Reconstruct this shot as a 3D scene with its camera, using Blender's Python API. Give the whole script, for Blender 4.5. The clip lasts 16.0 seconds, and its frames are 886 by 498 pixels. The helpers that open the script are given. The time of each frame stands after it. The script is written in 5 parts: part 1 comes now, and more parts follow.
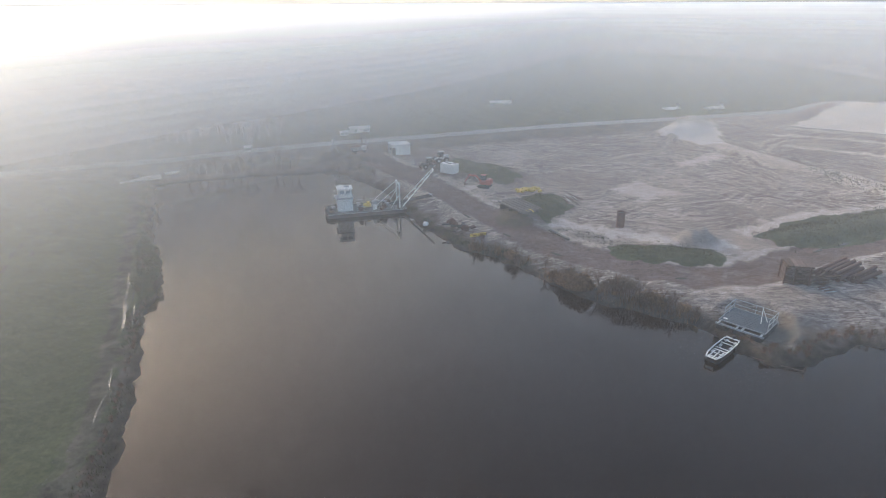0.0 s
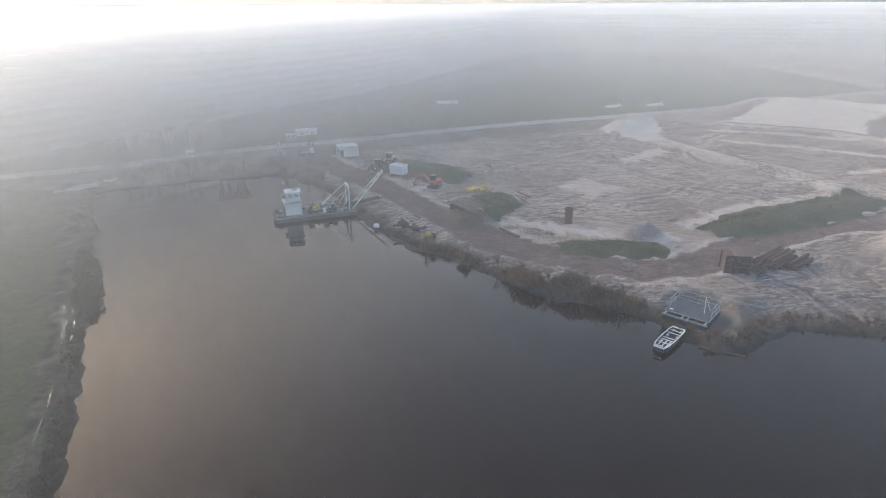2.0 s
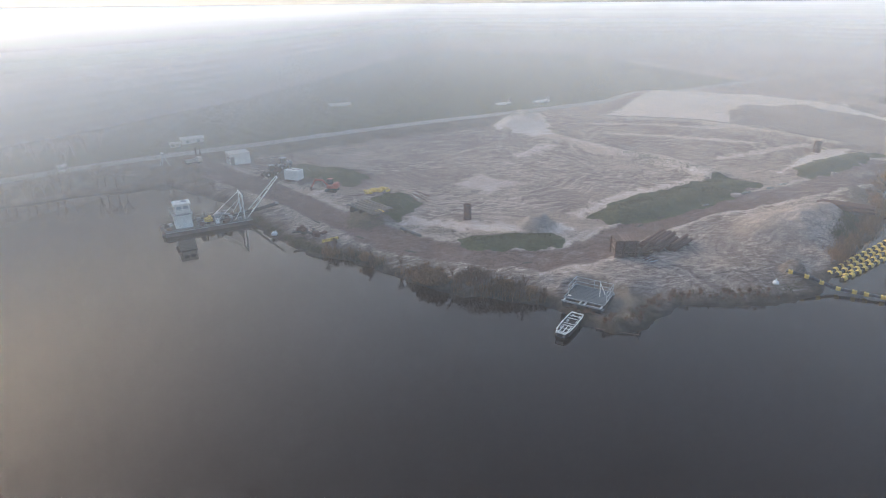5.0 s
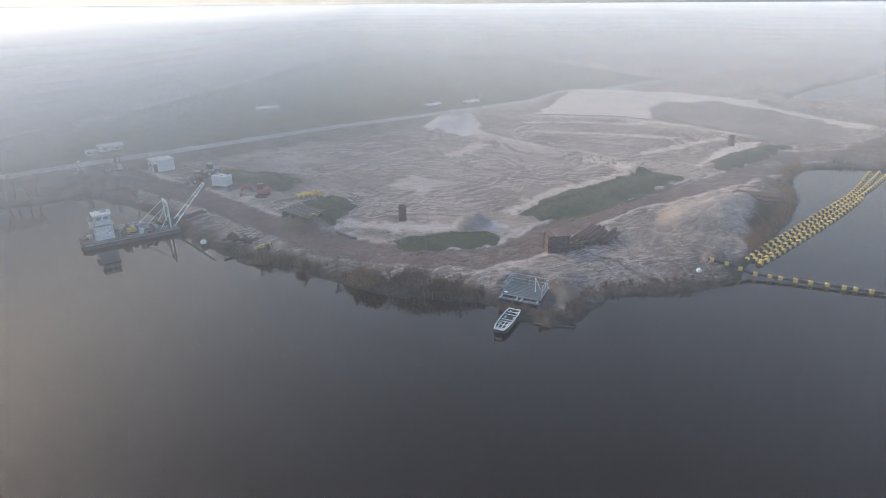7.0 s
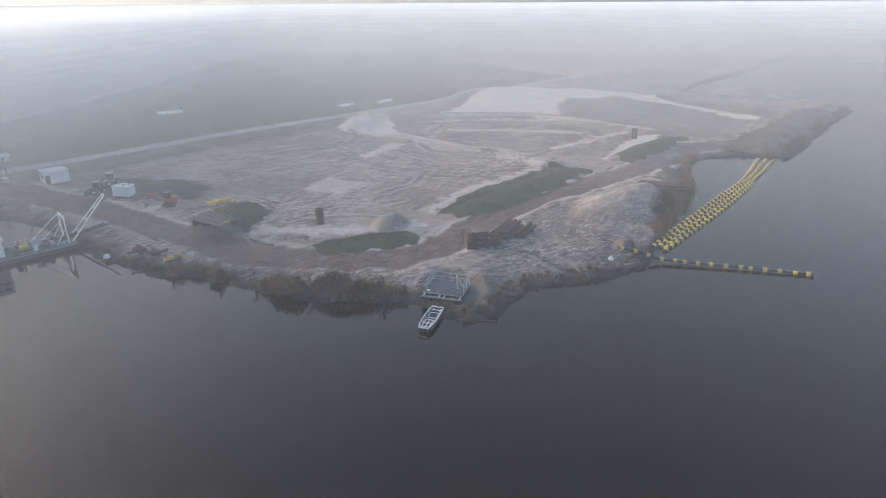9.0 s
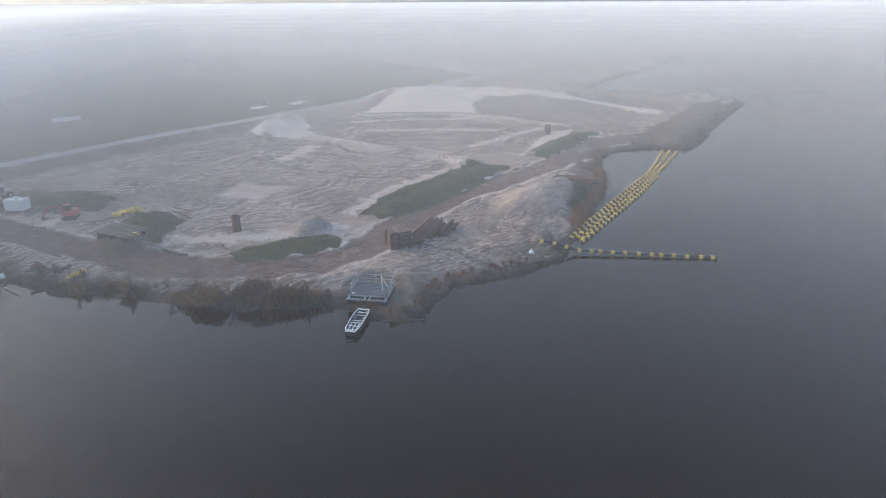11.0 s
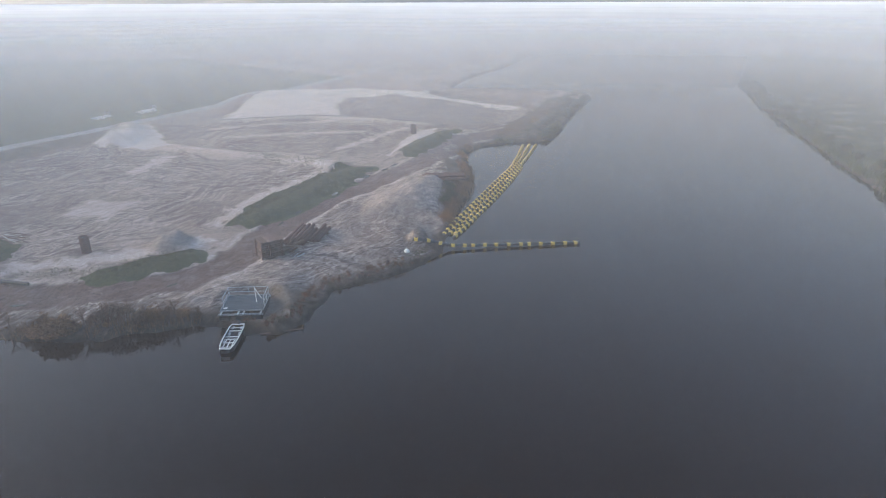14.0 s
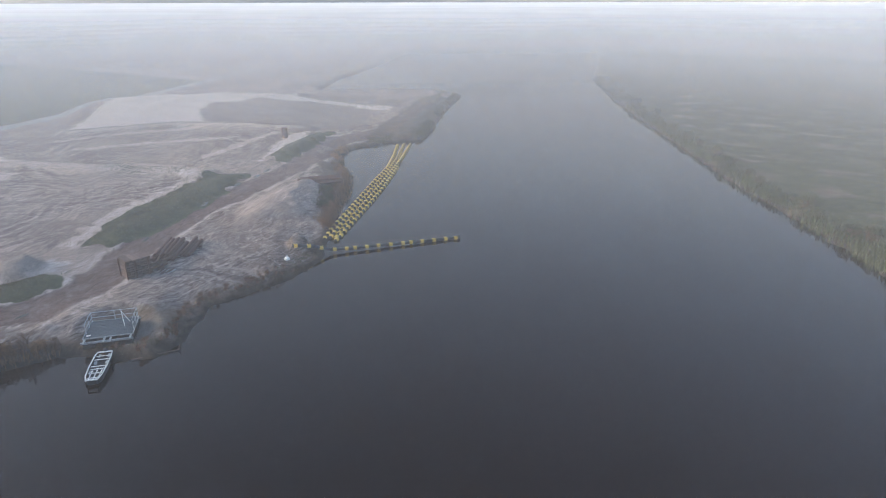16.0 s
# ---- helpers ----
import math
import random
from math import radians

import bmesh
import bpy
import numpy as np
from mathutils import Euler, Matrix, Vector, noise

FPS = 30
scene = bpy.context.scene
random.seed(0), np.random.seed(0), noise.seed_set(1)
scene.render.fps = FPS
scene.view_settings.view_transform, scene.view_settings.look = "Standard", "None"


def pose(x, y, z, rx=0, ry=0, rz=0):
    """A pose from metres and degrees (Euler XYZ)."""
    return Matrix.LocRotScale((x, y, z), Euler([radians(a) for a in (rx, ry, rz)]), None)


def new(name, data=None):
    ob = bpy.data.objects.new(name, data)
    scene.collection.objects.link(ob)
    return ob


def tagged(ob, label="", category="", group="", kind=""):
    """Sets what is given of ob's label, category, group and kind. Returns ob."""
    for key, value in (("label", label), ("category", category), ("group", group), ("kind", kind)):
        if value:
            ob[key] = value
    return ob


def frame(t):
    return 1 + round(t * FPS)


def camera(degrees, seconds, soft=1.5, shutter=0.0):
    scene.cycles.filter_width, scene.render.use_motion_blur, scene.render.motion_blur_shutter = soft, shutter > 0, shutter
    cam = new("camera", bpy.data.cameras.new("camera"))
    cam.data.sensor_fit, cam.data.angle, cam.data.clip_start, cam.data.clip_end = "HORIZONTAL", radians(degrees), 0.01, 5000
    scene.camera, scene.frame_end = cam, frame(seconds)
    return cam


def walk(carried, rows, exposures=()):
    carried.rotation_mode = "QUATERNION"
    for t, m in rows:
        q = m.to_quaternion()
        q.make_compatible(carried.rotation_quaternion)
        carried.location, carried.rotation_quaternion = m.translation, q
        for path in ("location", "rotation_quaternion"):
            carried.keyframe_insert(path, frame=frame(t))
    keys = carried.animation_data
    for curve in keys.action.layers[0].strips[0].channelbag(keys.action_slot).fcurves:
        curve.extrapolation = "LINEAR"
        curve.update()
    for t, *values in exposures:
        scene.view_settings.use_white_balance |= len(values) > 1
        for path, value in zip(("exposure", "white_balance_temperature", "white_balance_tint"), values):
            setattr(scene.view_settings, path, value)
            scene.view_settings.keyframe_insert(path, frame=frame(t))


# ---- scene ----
# A drone hovers over the water and pans to its right.
EYE_HEIGHT = 40.0
# Seconds, heading, tilt and lean in degrees.
TURNS = [
    (0, 0.04, -21.86, -0.26), (0.5, -0.67, -21.85, -0.25), (1, -1.66, -21.84, -0.30), (1.5, -2.97, -21.84, -0.28), (2, -4.75, -21.83, -0.29),
    (2.5, -6.41, -21.84, -0.36), (3, -8.11, -21.86, -0.39), (3.5, -9.90, -21.86, -0.43), (4, -11.50, -21.86, -0.47), (6.5, -18.97, -21.79, -0.43),
    (7, -20.73, -21.80, -0.39), (7.5, -22.58, -21.80, -0.39), (8, -24.53, -21.82, -0.37), (8.5, -26.55, -21.83, -0.39), (9, -28.64, -21.87, -0.38),
    (11.5, -38.30, -21.92, -0.31), (12, -40.46, -21.91, -0.30), (12.5, -42.47, -21.90, -0.27), (13, -44.57, -21.90, -0.27), (13.5, -46.69, -21.89, -0.24),
    (14, -48.59, -21.90, -0.20), (14.5, -50.63, -21.88, -0.14), (15, -53.20, -21.88, -0.12), (15.5, -56.76, -21.87, -0.08), (16, -60.24, -21.90, -0.08),
]
cam = camera(71.04, 16.0, soft=1.0)
walk(cam, [(t, pose(0, 0, EYE_HEIGHT, 90 + tilt, 0, yaw) @ pose(0, 0, 0, 0, 0, lean)) for t, yaw, tilt, lean in TURNS],
     exposures=[(0, 1.48, 6650, 9), (7, 1.47, 6480, 9), (16, 1.42, 6300, 10)])

# Light passes all the layers of fog.
scene.cycles.transparent_max_bounces = 64

# ---- light: low winter sun behind thick ground fog ----
SUN_AZ, SUN_EL = radians(40), radians(14)        # azimuth to the left of +y
world = bpy.data.worlds.new("foggy_sky")
world.use_nodes = True
scene.world = world
wn, wl = world.node_tree.nodes, world.node_tree.links
sky = wn.new("ShaderNodeTexSky")
sky.sky_type, sky.sun_disc = "NISHITA", False
sky.sun_elevation, sky.sun_rotation = SUN_EL, -SUN_AZ
sky.air_density, sky.dust_density, sky.ozone_density = 1.0, 4.6, 2.0
haze = wn.new("ShaderNodeHueSaturation")
haze.inputs["Saturation"].default_value = 1.14
wl.new(sky.outputs[0], haze.inputs["Color"])
wl.new(haze.outputs[0], wn["Background"].inputs[0])
wn["Background"].inputs[1].default_value = 0.15
sun_data = bpy.data.lights.new("sun", "SUN")
sun_data.energy, sun_data.angle, sun_data.color = 1.9, radians(18), (1.0, 0.9, 0.74)
sun = new("sun", sun_data)
sun_way = Vector((-math.sin(SUN_AZ) * math.cos(SUN_EL), math.cos(SUN_AZ) * math.cos(SUN_EL), math.sin(SUN_EL)))
sun.matrix_world = Matrix.Translation((0, 0, 120)) @ sun_way.to_track_quat("Z", "Y").to_matrix().to_4x4()

# ---- materials ----
def material(name, color, rough=0.7, metal=0.0, vary=0.25, scale=3.0, bump=0.0, dirt=None, dirt_amount=0.35, island=False, each=False):
    """A weathered surface: base colour with fine grain and larger stains towards the dirt colour."""
    m = bpy.data.materials.new(name)
    m.use_nodes = True
    n, l = m.node_tree.nodes, m.node_tree.links
    b = n["Principled BSDF"]
    geo = n.new("ShaderNodeTexCoord")
    fine, large = n.new("ShaderNodeTexNoise"), n.new("ShaderNodeTexNoise")
    fine.inputs["Scale"].default_value, fine.inputs["Detail"].default_value = scale * 6, 4
    large.inputs["Scale"].default_value, large.inputs["Detail"].default_value = scale, 6
    for t in (fine, large):
        l.new(geo.outputs["Object"], t.inputs["Vector"])
    ramp = n.new("ShaderNodeMapRange")
    ramp.inputs[1].default_value, ramp.inputs[2].default_value = 0.45, 0.7
    ramp.inputs[3].default_value, ramp.inputs[4].default_value = 0.0, dirt_amount
    l.new(large.outputs[0], ramp.inputs[0])
    grain = n.new("ShaderNodeMapRange")
    grain.inputs[3].default_value, grain.inputs[4].default_value = 1 - vary, 1 + vary
    l.new(fine.outputs[0], grain.inputs[0])
    tone = n.new("ShaderNodeMix")
    tone.data_type, tone.blend_type = "RGBA", "MULTIPLY"
    tone.inputs[0].default_value = 1.0
    tone.inputs[6].default_value = (*color, 1)
    l.new(grain.outputs[0], tone.inputs[7])
    mix = n.new("ShaderNodeMix")
    mix.data_type = "RGBA"
    mix.inputs[7].default_value = (*(dirt or [c * 0.45 for c in color]), 1)
    l.new(ramp.outputs[0], mix.inputs[0])
    l.new(tone.outputs[2], mix.inputs[6])
    out = mix.outputs[2]
    if island or each:
        info = n.new("ShaderNodeNewGeometry" if island else "ShaderNodeObjectInfo")
        shade = n.new("ShaderNodeMapRange")
        shade.inputs[3].default_value, shade.inputs[4].default_value = 0.65, 1.35
        l.new(info.outputs["Random Per Island" if island else "Random"], shade.inputs[0])
        vari = n.new("ShaderNodeMix")
        vari.data_type, vari.blend_type = "RGBA", "MULTIPLY"
        vari.inputs[0].default_value = 1.0
        l.new(out, vari.inputs[6])
        l.new(shade.outputs[0], vari.inputs[7])
        out = vari.outputs[2]
    l.new(out, b.inputs["Base Color"])
    b.inputs["Roughness"].default_value, b.inputs["Metallic"].default_value = rough, metal
    if bump:
        bm_ = n.new("ShaderNodeBump")
        bm_.inputs["Strength"].default_value, bm_.inputs["Distance"].default_value = bump, 0.05
        l.new(large.outputs[0], bm_.inputs["Height"])
        l.new(bm_.outputs[0], b.inputs["Normal"])
    return m


M_WHITE = material("white_paint", (0.78, 0.78, 0.76), 0.5, dirt=(0.35, 0.31, 0.27), dirt_amount=0.45)
M_WHITE_ROOF = material("pale_roofing", (0.62, 0.62, 0.6), 0.7, dirt=(0.3, 0.29, 0.27), scale=0.8)
M_STEEL = material("grey_steel", (0.32, 0.34, 0.36), 0.5, 0.4, dirt=(0.2, 0.13, 0.09))
M_DARK = material("dark_steel", (0.06, 0.06, 0.065), 0.6, 0.2, dirt=(0.16, 0.1, 0.07))
M_HULL = material("hull_steel", (0.05, 0.05, 0.053), 0.6, 0.1, dirt=(0.2, 0.13, 0.09), scale=0.7)
M_RUST = material("rusty_steel", (0.125, 0.07, 0.06), 0.85, 0.1, dirt=(0.09, 0.05, 0.04), bump=0.3)
M_YELLOW = material("yellow_plastic", (0.68, 0.47, 0.1), 0.5, dirt=(0.35, 0.26, 0.1), scale=1.5)
M_RED = material("faded_red_paint", (0.36, 0.07, 0.055), 0.5, dirt=(0.2, 0.1, 0.07))
M_RUBBER = material("black_rubber", (0.025, 0.025, 0.027), 0.75)
M_PIPE = material("black_plastic_pipe", (0.05, 0.052, 0.058), 0.45, dirt=(0.2, 0.18, 0.16), scale=1.0)
M_GREYPIPE = material("grey_plastic_pipe", (0.085, 0.085, 0.088), 0.5, dirt=(0.14, 0.12, 0.11), scale=1.0)
M_WOOD = material("weathered_timber", (0.15, 0.1, 0.082), 0.85, dirt=(0.09, 0.06, 0.05), bump=0.3)
M_GLASS = material("dark_window_glass", (0.03, 0.035, 0.04), 0.08, vary=0.05, dirt_amount=0.0)
M_GRATE = material("galvanised_grating", (0.11, 0.13, 0.15), 0.6, 0.2, dirt=(0.1, 0.11, 0.12))
M_ALU = material("aluminium", (0.5, 0.52, 0.53), 0.4, 0.5, dirt=(0.25, 0.25, 0.25))
M_CONCRETE = material("pale_concrete", (0.5, 0.48, 0.45), 0.9, dirt=(0.25, 0.23, 0.2), scale=0.7, bump=0.2)
M_REED = material("dry_reed", (0.25, 0.14, 0.078), 0.9, vary=0.3, scale=0.6, dirt=(0.1, 0.07, 0.055), island=True)
M_TWIG = material("bare_twig", (0.14, 0.085, 0.062), 0.9, vary=0.3, scale=0.6, island=True)
M_TUFT = material("dark_tuft", (0.085, 0.08, 0.042), 0.9, vary=0.4, scale=0.5, dirt=(0.12, 0.1, 0.06), island=True)
M_SHRUB = material("green_shrub", (0.075, 0.085, 0.042), 0.9, vary=0.4, scale=0.4, dirt=(0.07, 0.06, 0.04), island=True)

# ---- helpers for building ----
def empty(name, at, turn=0.0, **tags):
    ob = new(name)
    ob.matrix_basis = pose(*at, 0, 0, turn)
    ob.empty_display_size = 0.3
    return tagged(ob, **tags)


def part(name, bm, mat, parent=None, label="", smooth=False):
    """Links a bmesh as one mesh object under its parent."""
    me = bpy.data.meshes.new(name)
    bm.to_mesh(me)
    bm.free()
    me.materials.append(mat)
    if smooth:
        me.shade_smooth()
    ob = new(name, me)
    ob.parent = parent
    return tagged(ob, label=label)


def box(bm, size, at=(0, 0, 0), turn=(0, 0, 0), bevel=0.0):
    made = bmesh.ops.create_cube(bm, size=1.0, matrix=pose(*at, *turn) @ Matrix.Diagonal((*size, 1)))
    if bevel:
        edges = {e for v in made["verts"] for e in v.link_edges}
        bmesh.ops.bevel(bm, geom=list(edges), offset=bevel, segments=1, affect="EDGES", profile=0.5)
    return bm


def rod(bm, a, b, r, r2=None, seg=8, caps=True):
    a, b = Vector(a), Vector(b)
    d = b - a
    m = Matrix.Translation((a + b) / 2) @ d.to_track_quat("Z", "Y").to_matrix().to_4x4()
    bmesh.ops.create_cone(bm, cap_ends=caps, segments=seg, radius1=r, radius2=r if r2 is None else r2, depth=d.length, matrix=m)
    return bm


def tube(bm, a, b, r, inner, seg=14):
    """An open pipe with a wall thickness."""
    a, b = Vector(a), Vector(b)
    q = (b - a).to_track_quat("Z", "Y").to_matrix()
    rings = []
    for base, rad in ((a, r), (b, r), (b, inner), (a, inner)):
        rings.append([bm.verts.new(base + q @ Vector((rad * math.cos(k * math.tau / seg), rad * math.sin(k * math.tau / seg), 0))) for k in range(seg)])
    for i in range(4):
        for k in range(seg):
            bm.faces.new((rings[i][k], rings[i][(k + 1) % seg], rings[(i + 1) % 4][(k + 1) % seg], rings[(i + 1) % 4][k]))
    return bm


def B():
    return bmesh.new()


# ---- the shape of the land ----
# The water's edge, in stretches that follow one another round the basin.
SHORE_DIKE = [(-22, -140), (-25, -40), (-28.5, 20), (-30.3, 42), (-31.4, 48), (-33.7, 55), (-36.9, 64), (-40.9, 74), (-41.7, 80),
              (-45.5, 91), (-52, 103), (-58, 116), (-64, 131), (-68, 141)]
SHORE_BACK = [(-65, 143.3), (-59, 145.7), (-53, 147), (-47, 150), (-37, 151), (-32, 152), (-28, 155.9), (-22.5, 147), (-14.5, 137.4), (-11, 130)]
SHORE_SITE = [(-7.5, 120.3), (-3.1, 110.4), (-0.4, 106.2), (3.5, 99.6), (9, 95.9), (12.8, 91.1), (18.1, 83.8), (22.3, 79.3), (28.9, 75.1),
              (33.1, 72.8), (35.3, 70.1), (35.6, 66), (38.9, 62.5), (42.8, 62.7), (45.8, 64.5), (51.6, 67.5), (57, 65.4), (64.8, 63.8), (72, 65)]
SHORE_COVE = [(75.8, 67.4), (82.5, 71), (88.4, 75.5), (100.7, 82), (112, 89.6), (124, 101), (131, 107.5), (138.4, 110.5), (149.8, 108.1),
              (161.9, 99.9), (174.7, 104.8), (205, 117.6), (249, 134), (256, 150), (248, 167), (229, 196), (238.5, 204), (271, 220), (340, 243)]
SHORE_FAR = [(700, 400), (900, 260), (340.7, 100.6), (267, 68.3), (226, 47.3), (196.6, 32), (174.4, 20.7), (155, 10.3), (140.6, 1.2),
             (129.5, -5), (119.6, -11.3), (111, -16.2), (80, -40), (20, -140)]
HAUL_ROAD = [(-22, 168), (-14.3, 152), (-6, 140), (2, 125), (8, 113), (13.5, 103), (18.5, 96.5), (24, 91), (29.6, 86.6), (36.4, 83.6),
             (43.5, 83.8), (50.5, 86.8), (58.5, 91.5), (67, 95.5), (76, 98.8), (91, 101), (108, 104.5), (124, 109.5), (141.4, 116.7), (160, 112), (210, 128)]
DIKE_ROAD = [(-200, 110), (-120, 134), (-90.5, 146.4), (-68.8, 154.2), (-50, 165), (-32, 173), (-17, 178), (-3.1, 183), (12.4, 189), (30, 195.5),
             (50, 202), (70, 207), (120, 222), (220, 260), (400, 340)]
DIKE_TRACK = [(-22, -60), (-31, 30), (-33, 42), (-35, 50.7), (-38.6, 60.9), (-43.2, 71.7), (-48.7, 86.1), (-55.5, 103.1), (-64, 123.1), (-71.3, 138.2)]
CREST_1 = [(76, 168.5), (79.5, 158.6), (84.3, 144.3), (91, 135), (94.4, 119.6)]
CREST_2 = [(107, 192.5), (132, 177.4), (143, 156.3), (148.4, 136.1)]
# Areas of one cover: outline, cover, strength, how ragged the edge is.
AREAS = [
    ([(64, 186), (75, 202), (90, 208), (85, 190), (80.5, 179), (77.5, 166), (74, 168), (70, 178)], "pale", 1.3, 1.2),
    ([(107, 192), (110, 199), (128, 214), (147, 228), (170, 230), (180, 213), (188, 172), (196, 155), (199, 142), (200, 136),
      (192, 132), (189, 138), (192, 150), (181, 165), (163, 188), (151, 186), (139, 168), (132, 177)], "pale", 1.3, 1.6),
    ([(139, 168), (151, 186), (163, 188), (181, 165), (190, 150), (186, 138), (166, 124.5), (148, 133), (143, 156)], "grey", 0.8, 1.6),
    ([(110.5, 116.4), (127, 127.6), (142, 135), (146, 131), (136, 123.8), (125, 122.8)], "pale", 1.25, 1.0),
    ([(77, 166), (84.5, 145), (91.5, 134.5), (95.5, 120), (92, 117.6), (87.3, 129), (81.7, 149)], "pale", 1.1, 1.4),
    # Wet sand: its reflection is painted in as pale colour.
    ([(34.4, 129.4), (44, 134.5), (50.7, 126.2), (42.1, 121.2)], "pale", 0.8, 2.4),
    ([(53.5, 99), (64.3, 108.2), (76.6, 111.8), (88, 115), (95.3, 117.4), (101, 109.6), (82.6, 101), (64.6, 94.9), (56.1, 95)], "green", 1.0, 1.5),
    ([(112, 109.6), (115, 117.5), (130, 125), (150.2, 127.2), (149, 123), (128, 114.4)], "green", 0.9, 1.0),
    ([(154, 114), (174, 122), (188, 122), (206, 129), (235, 138), (246, 140), (205, 121), (178, 110), (160, 104), (148, 110)], "scrub", 1.0, 2.0),
    ([(95, 79), (103, 84), (112, 92), (123, 102), (118, 104), (106, 93), (97, 86)], "scrub", 0.9, 1.4),
    ([(34.6, 72.5), (37, 75.2), (41.5, 75), (45.5, 71), (48, 68.5), (44, 63.6), (39, 62.6), (35.6, 66)], "scrub", 0.75, 1.8),
    ([(40, 77), (50, 80), (60, 84), (75, 92), (84, 80), (76, 68), (58, 66), (46, 66)], "damp", 0.38, 3.0),
    ([(2, 150), (14, 146), (18, 138), (14, 133), (8, 138), (2, 144)], "green", 0.9, 1.8)]
# Mounds: the two ends of the crest, half width, height, what covers them.
MOUNDS = [((14.5, 109), (20, 119), 6.5, 1.7, "grass"), ((30, 92.8), (41.5, 91.0), 4.0, 0.7, "grass"), ((59, 99), (94.5, 111.4), 5.2, 0.8, "bare"),
          ((117.5, 115.6), (141, 123.6), 4.8, 1.2, "bare"), ((84, 86), (96, 88.5), 8.0, 1.7, "pale"), ((90, 88), (97, 89), 4.0, 0.7, "pale"), ((79, 85), (84, 81), 5.0, 0.8, "sand"),
          ((42.3, 98.2), (43.3, 98.4), 3.6, 2.2, "dark"), ((72.8, 70.0), (73.6, 70.2), 2.2, 2.0, "dark"),
          ((70, 187), (81, 202), 8.0, 2.4, "bare"), ((150, 215), (182, 180), 34.0, 3.6, "sand"), ((165, 108), (225, 132), 9.0, 0.8, "scrub"),
          ((2, 148), (12, 141), 8.0, 2.0, "scrub"), ((-30, 160), (-20, 157), 4.0, 1.2, "scrub"), ((10, 112), (15, 105), 4.5, 0.3, "dark"), ((21, 103), (26, 93), 3.0, 0.1, "mud")]
# Pale rims of washed sand along the tops, hollows with wet shine painted pale, and the shrubby foot of the dike road.
RIMS = [([(53, 101.8), (64.3, 109.4), (76.6, 113.2), (88, 116.6), (96, 119.6)], 2.3), ([(21.5, 106.5), (25.5, 104.6), (31.5, 101.5), (37, 98.6), (46, 96)], 3.2),
        ([(4.5, 130), (7.5, 131)], 2.0), ([(13, 142), (17, 143)], 2.2), ([(60, 150), (72, 160)], 3.0), ([(57, 93.8), (66, 93.6), (84, 99.6), (102, 107)], 0.8),
        ([(100, 186), (118, 178), (134, 166)], 2.0), ([(96, 170), (112, 160), (128, 146)], 2.2), ([(108, 133), (122, 136), (140, 140)], 2.0),
        ([(128, 111), (134, 114)], 1.5), ([(205, 131), (222, 137)], 2.5)]


def chain_distance(px, py, pts):
    """Distance from each place to an open chain of points."""
    best = np.full(px.shape, 1e9)
    for (ax, ay), (bx, by) in zip(pts[:-1], pts[1:]):
        dx, dy = bx - ax, by - ay
        k = np.clip(((px - ax) * dx + (py - ay) * dy) / (dx * dx + dy * dy), 0, 1)
        best = np.minimum(best, np.hypot(px - ax - k * dx, py - ay - k * dy))
    return best


def inside(px, py, pts):
    r = np.zeros(px.shape, bool)
    for (ax, ay), (bx, by) in zip(pts, pts[1:] + pts[:1]):
        if ay != by:
            r ^= ((ay > py) != (by > py)) & (px < (bx - ax) * (py - ay) / (by - ay) + ax)
    return r


def step(a, b, v):
    k = np.clip((v - a) / (b - a), 0, 1)
    return k * k * (3 - 2 * k)


RNG = np.random.RandomState(4)
WAVES = [(RNG.uniform(0, math.tau), RNG.uniform(0, math.tau), 2.0 ** (k % 6)) for k in range(30)]


def ripple(px, py, size):
    """Smooth, uneven values of about -1 to 1, with bumps of roughly that size."""
    out = np.zeros(np.shape(px))
    for turn, phase, octave in WAVES:
        f = math.tau / (size * 2) * octave ** 0.75
        out = out + np.sin((px * math.cos(turn) + py * math.sin(turn)) * f + phase + 1.7 * np.sin((py * math.cos(turn) - px * math.sin(turn)) * f * 0.6)) / octave ** 0.8
    return out / 5.5


BASIN = SHORE_DIKE + SHORE_BACK + SHORE_SITE + SHORE_COVE + SHORE_FAR


def around(px, py, pts, margin):
    """Which places lie within a margin of a chain's bounds."""
    ex, ey = [p[0] for p in pts], [p[1] for p in pts]
    return (px > min(ex) - margin) & (px < max(ex) + margin) & (py > min(ey) - margin) & (py < max(ey) + margin)


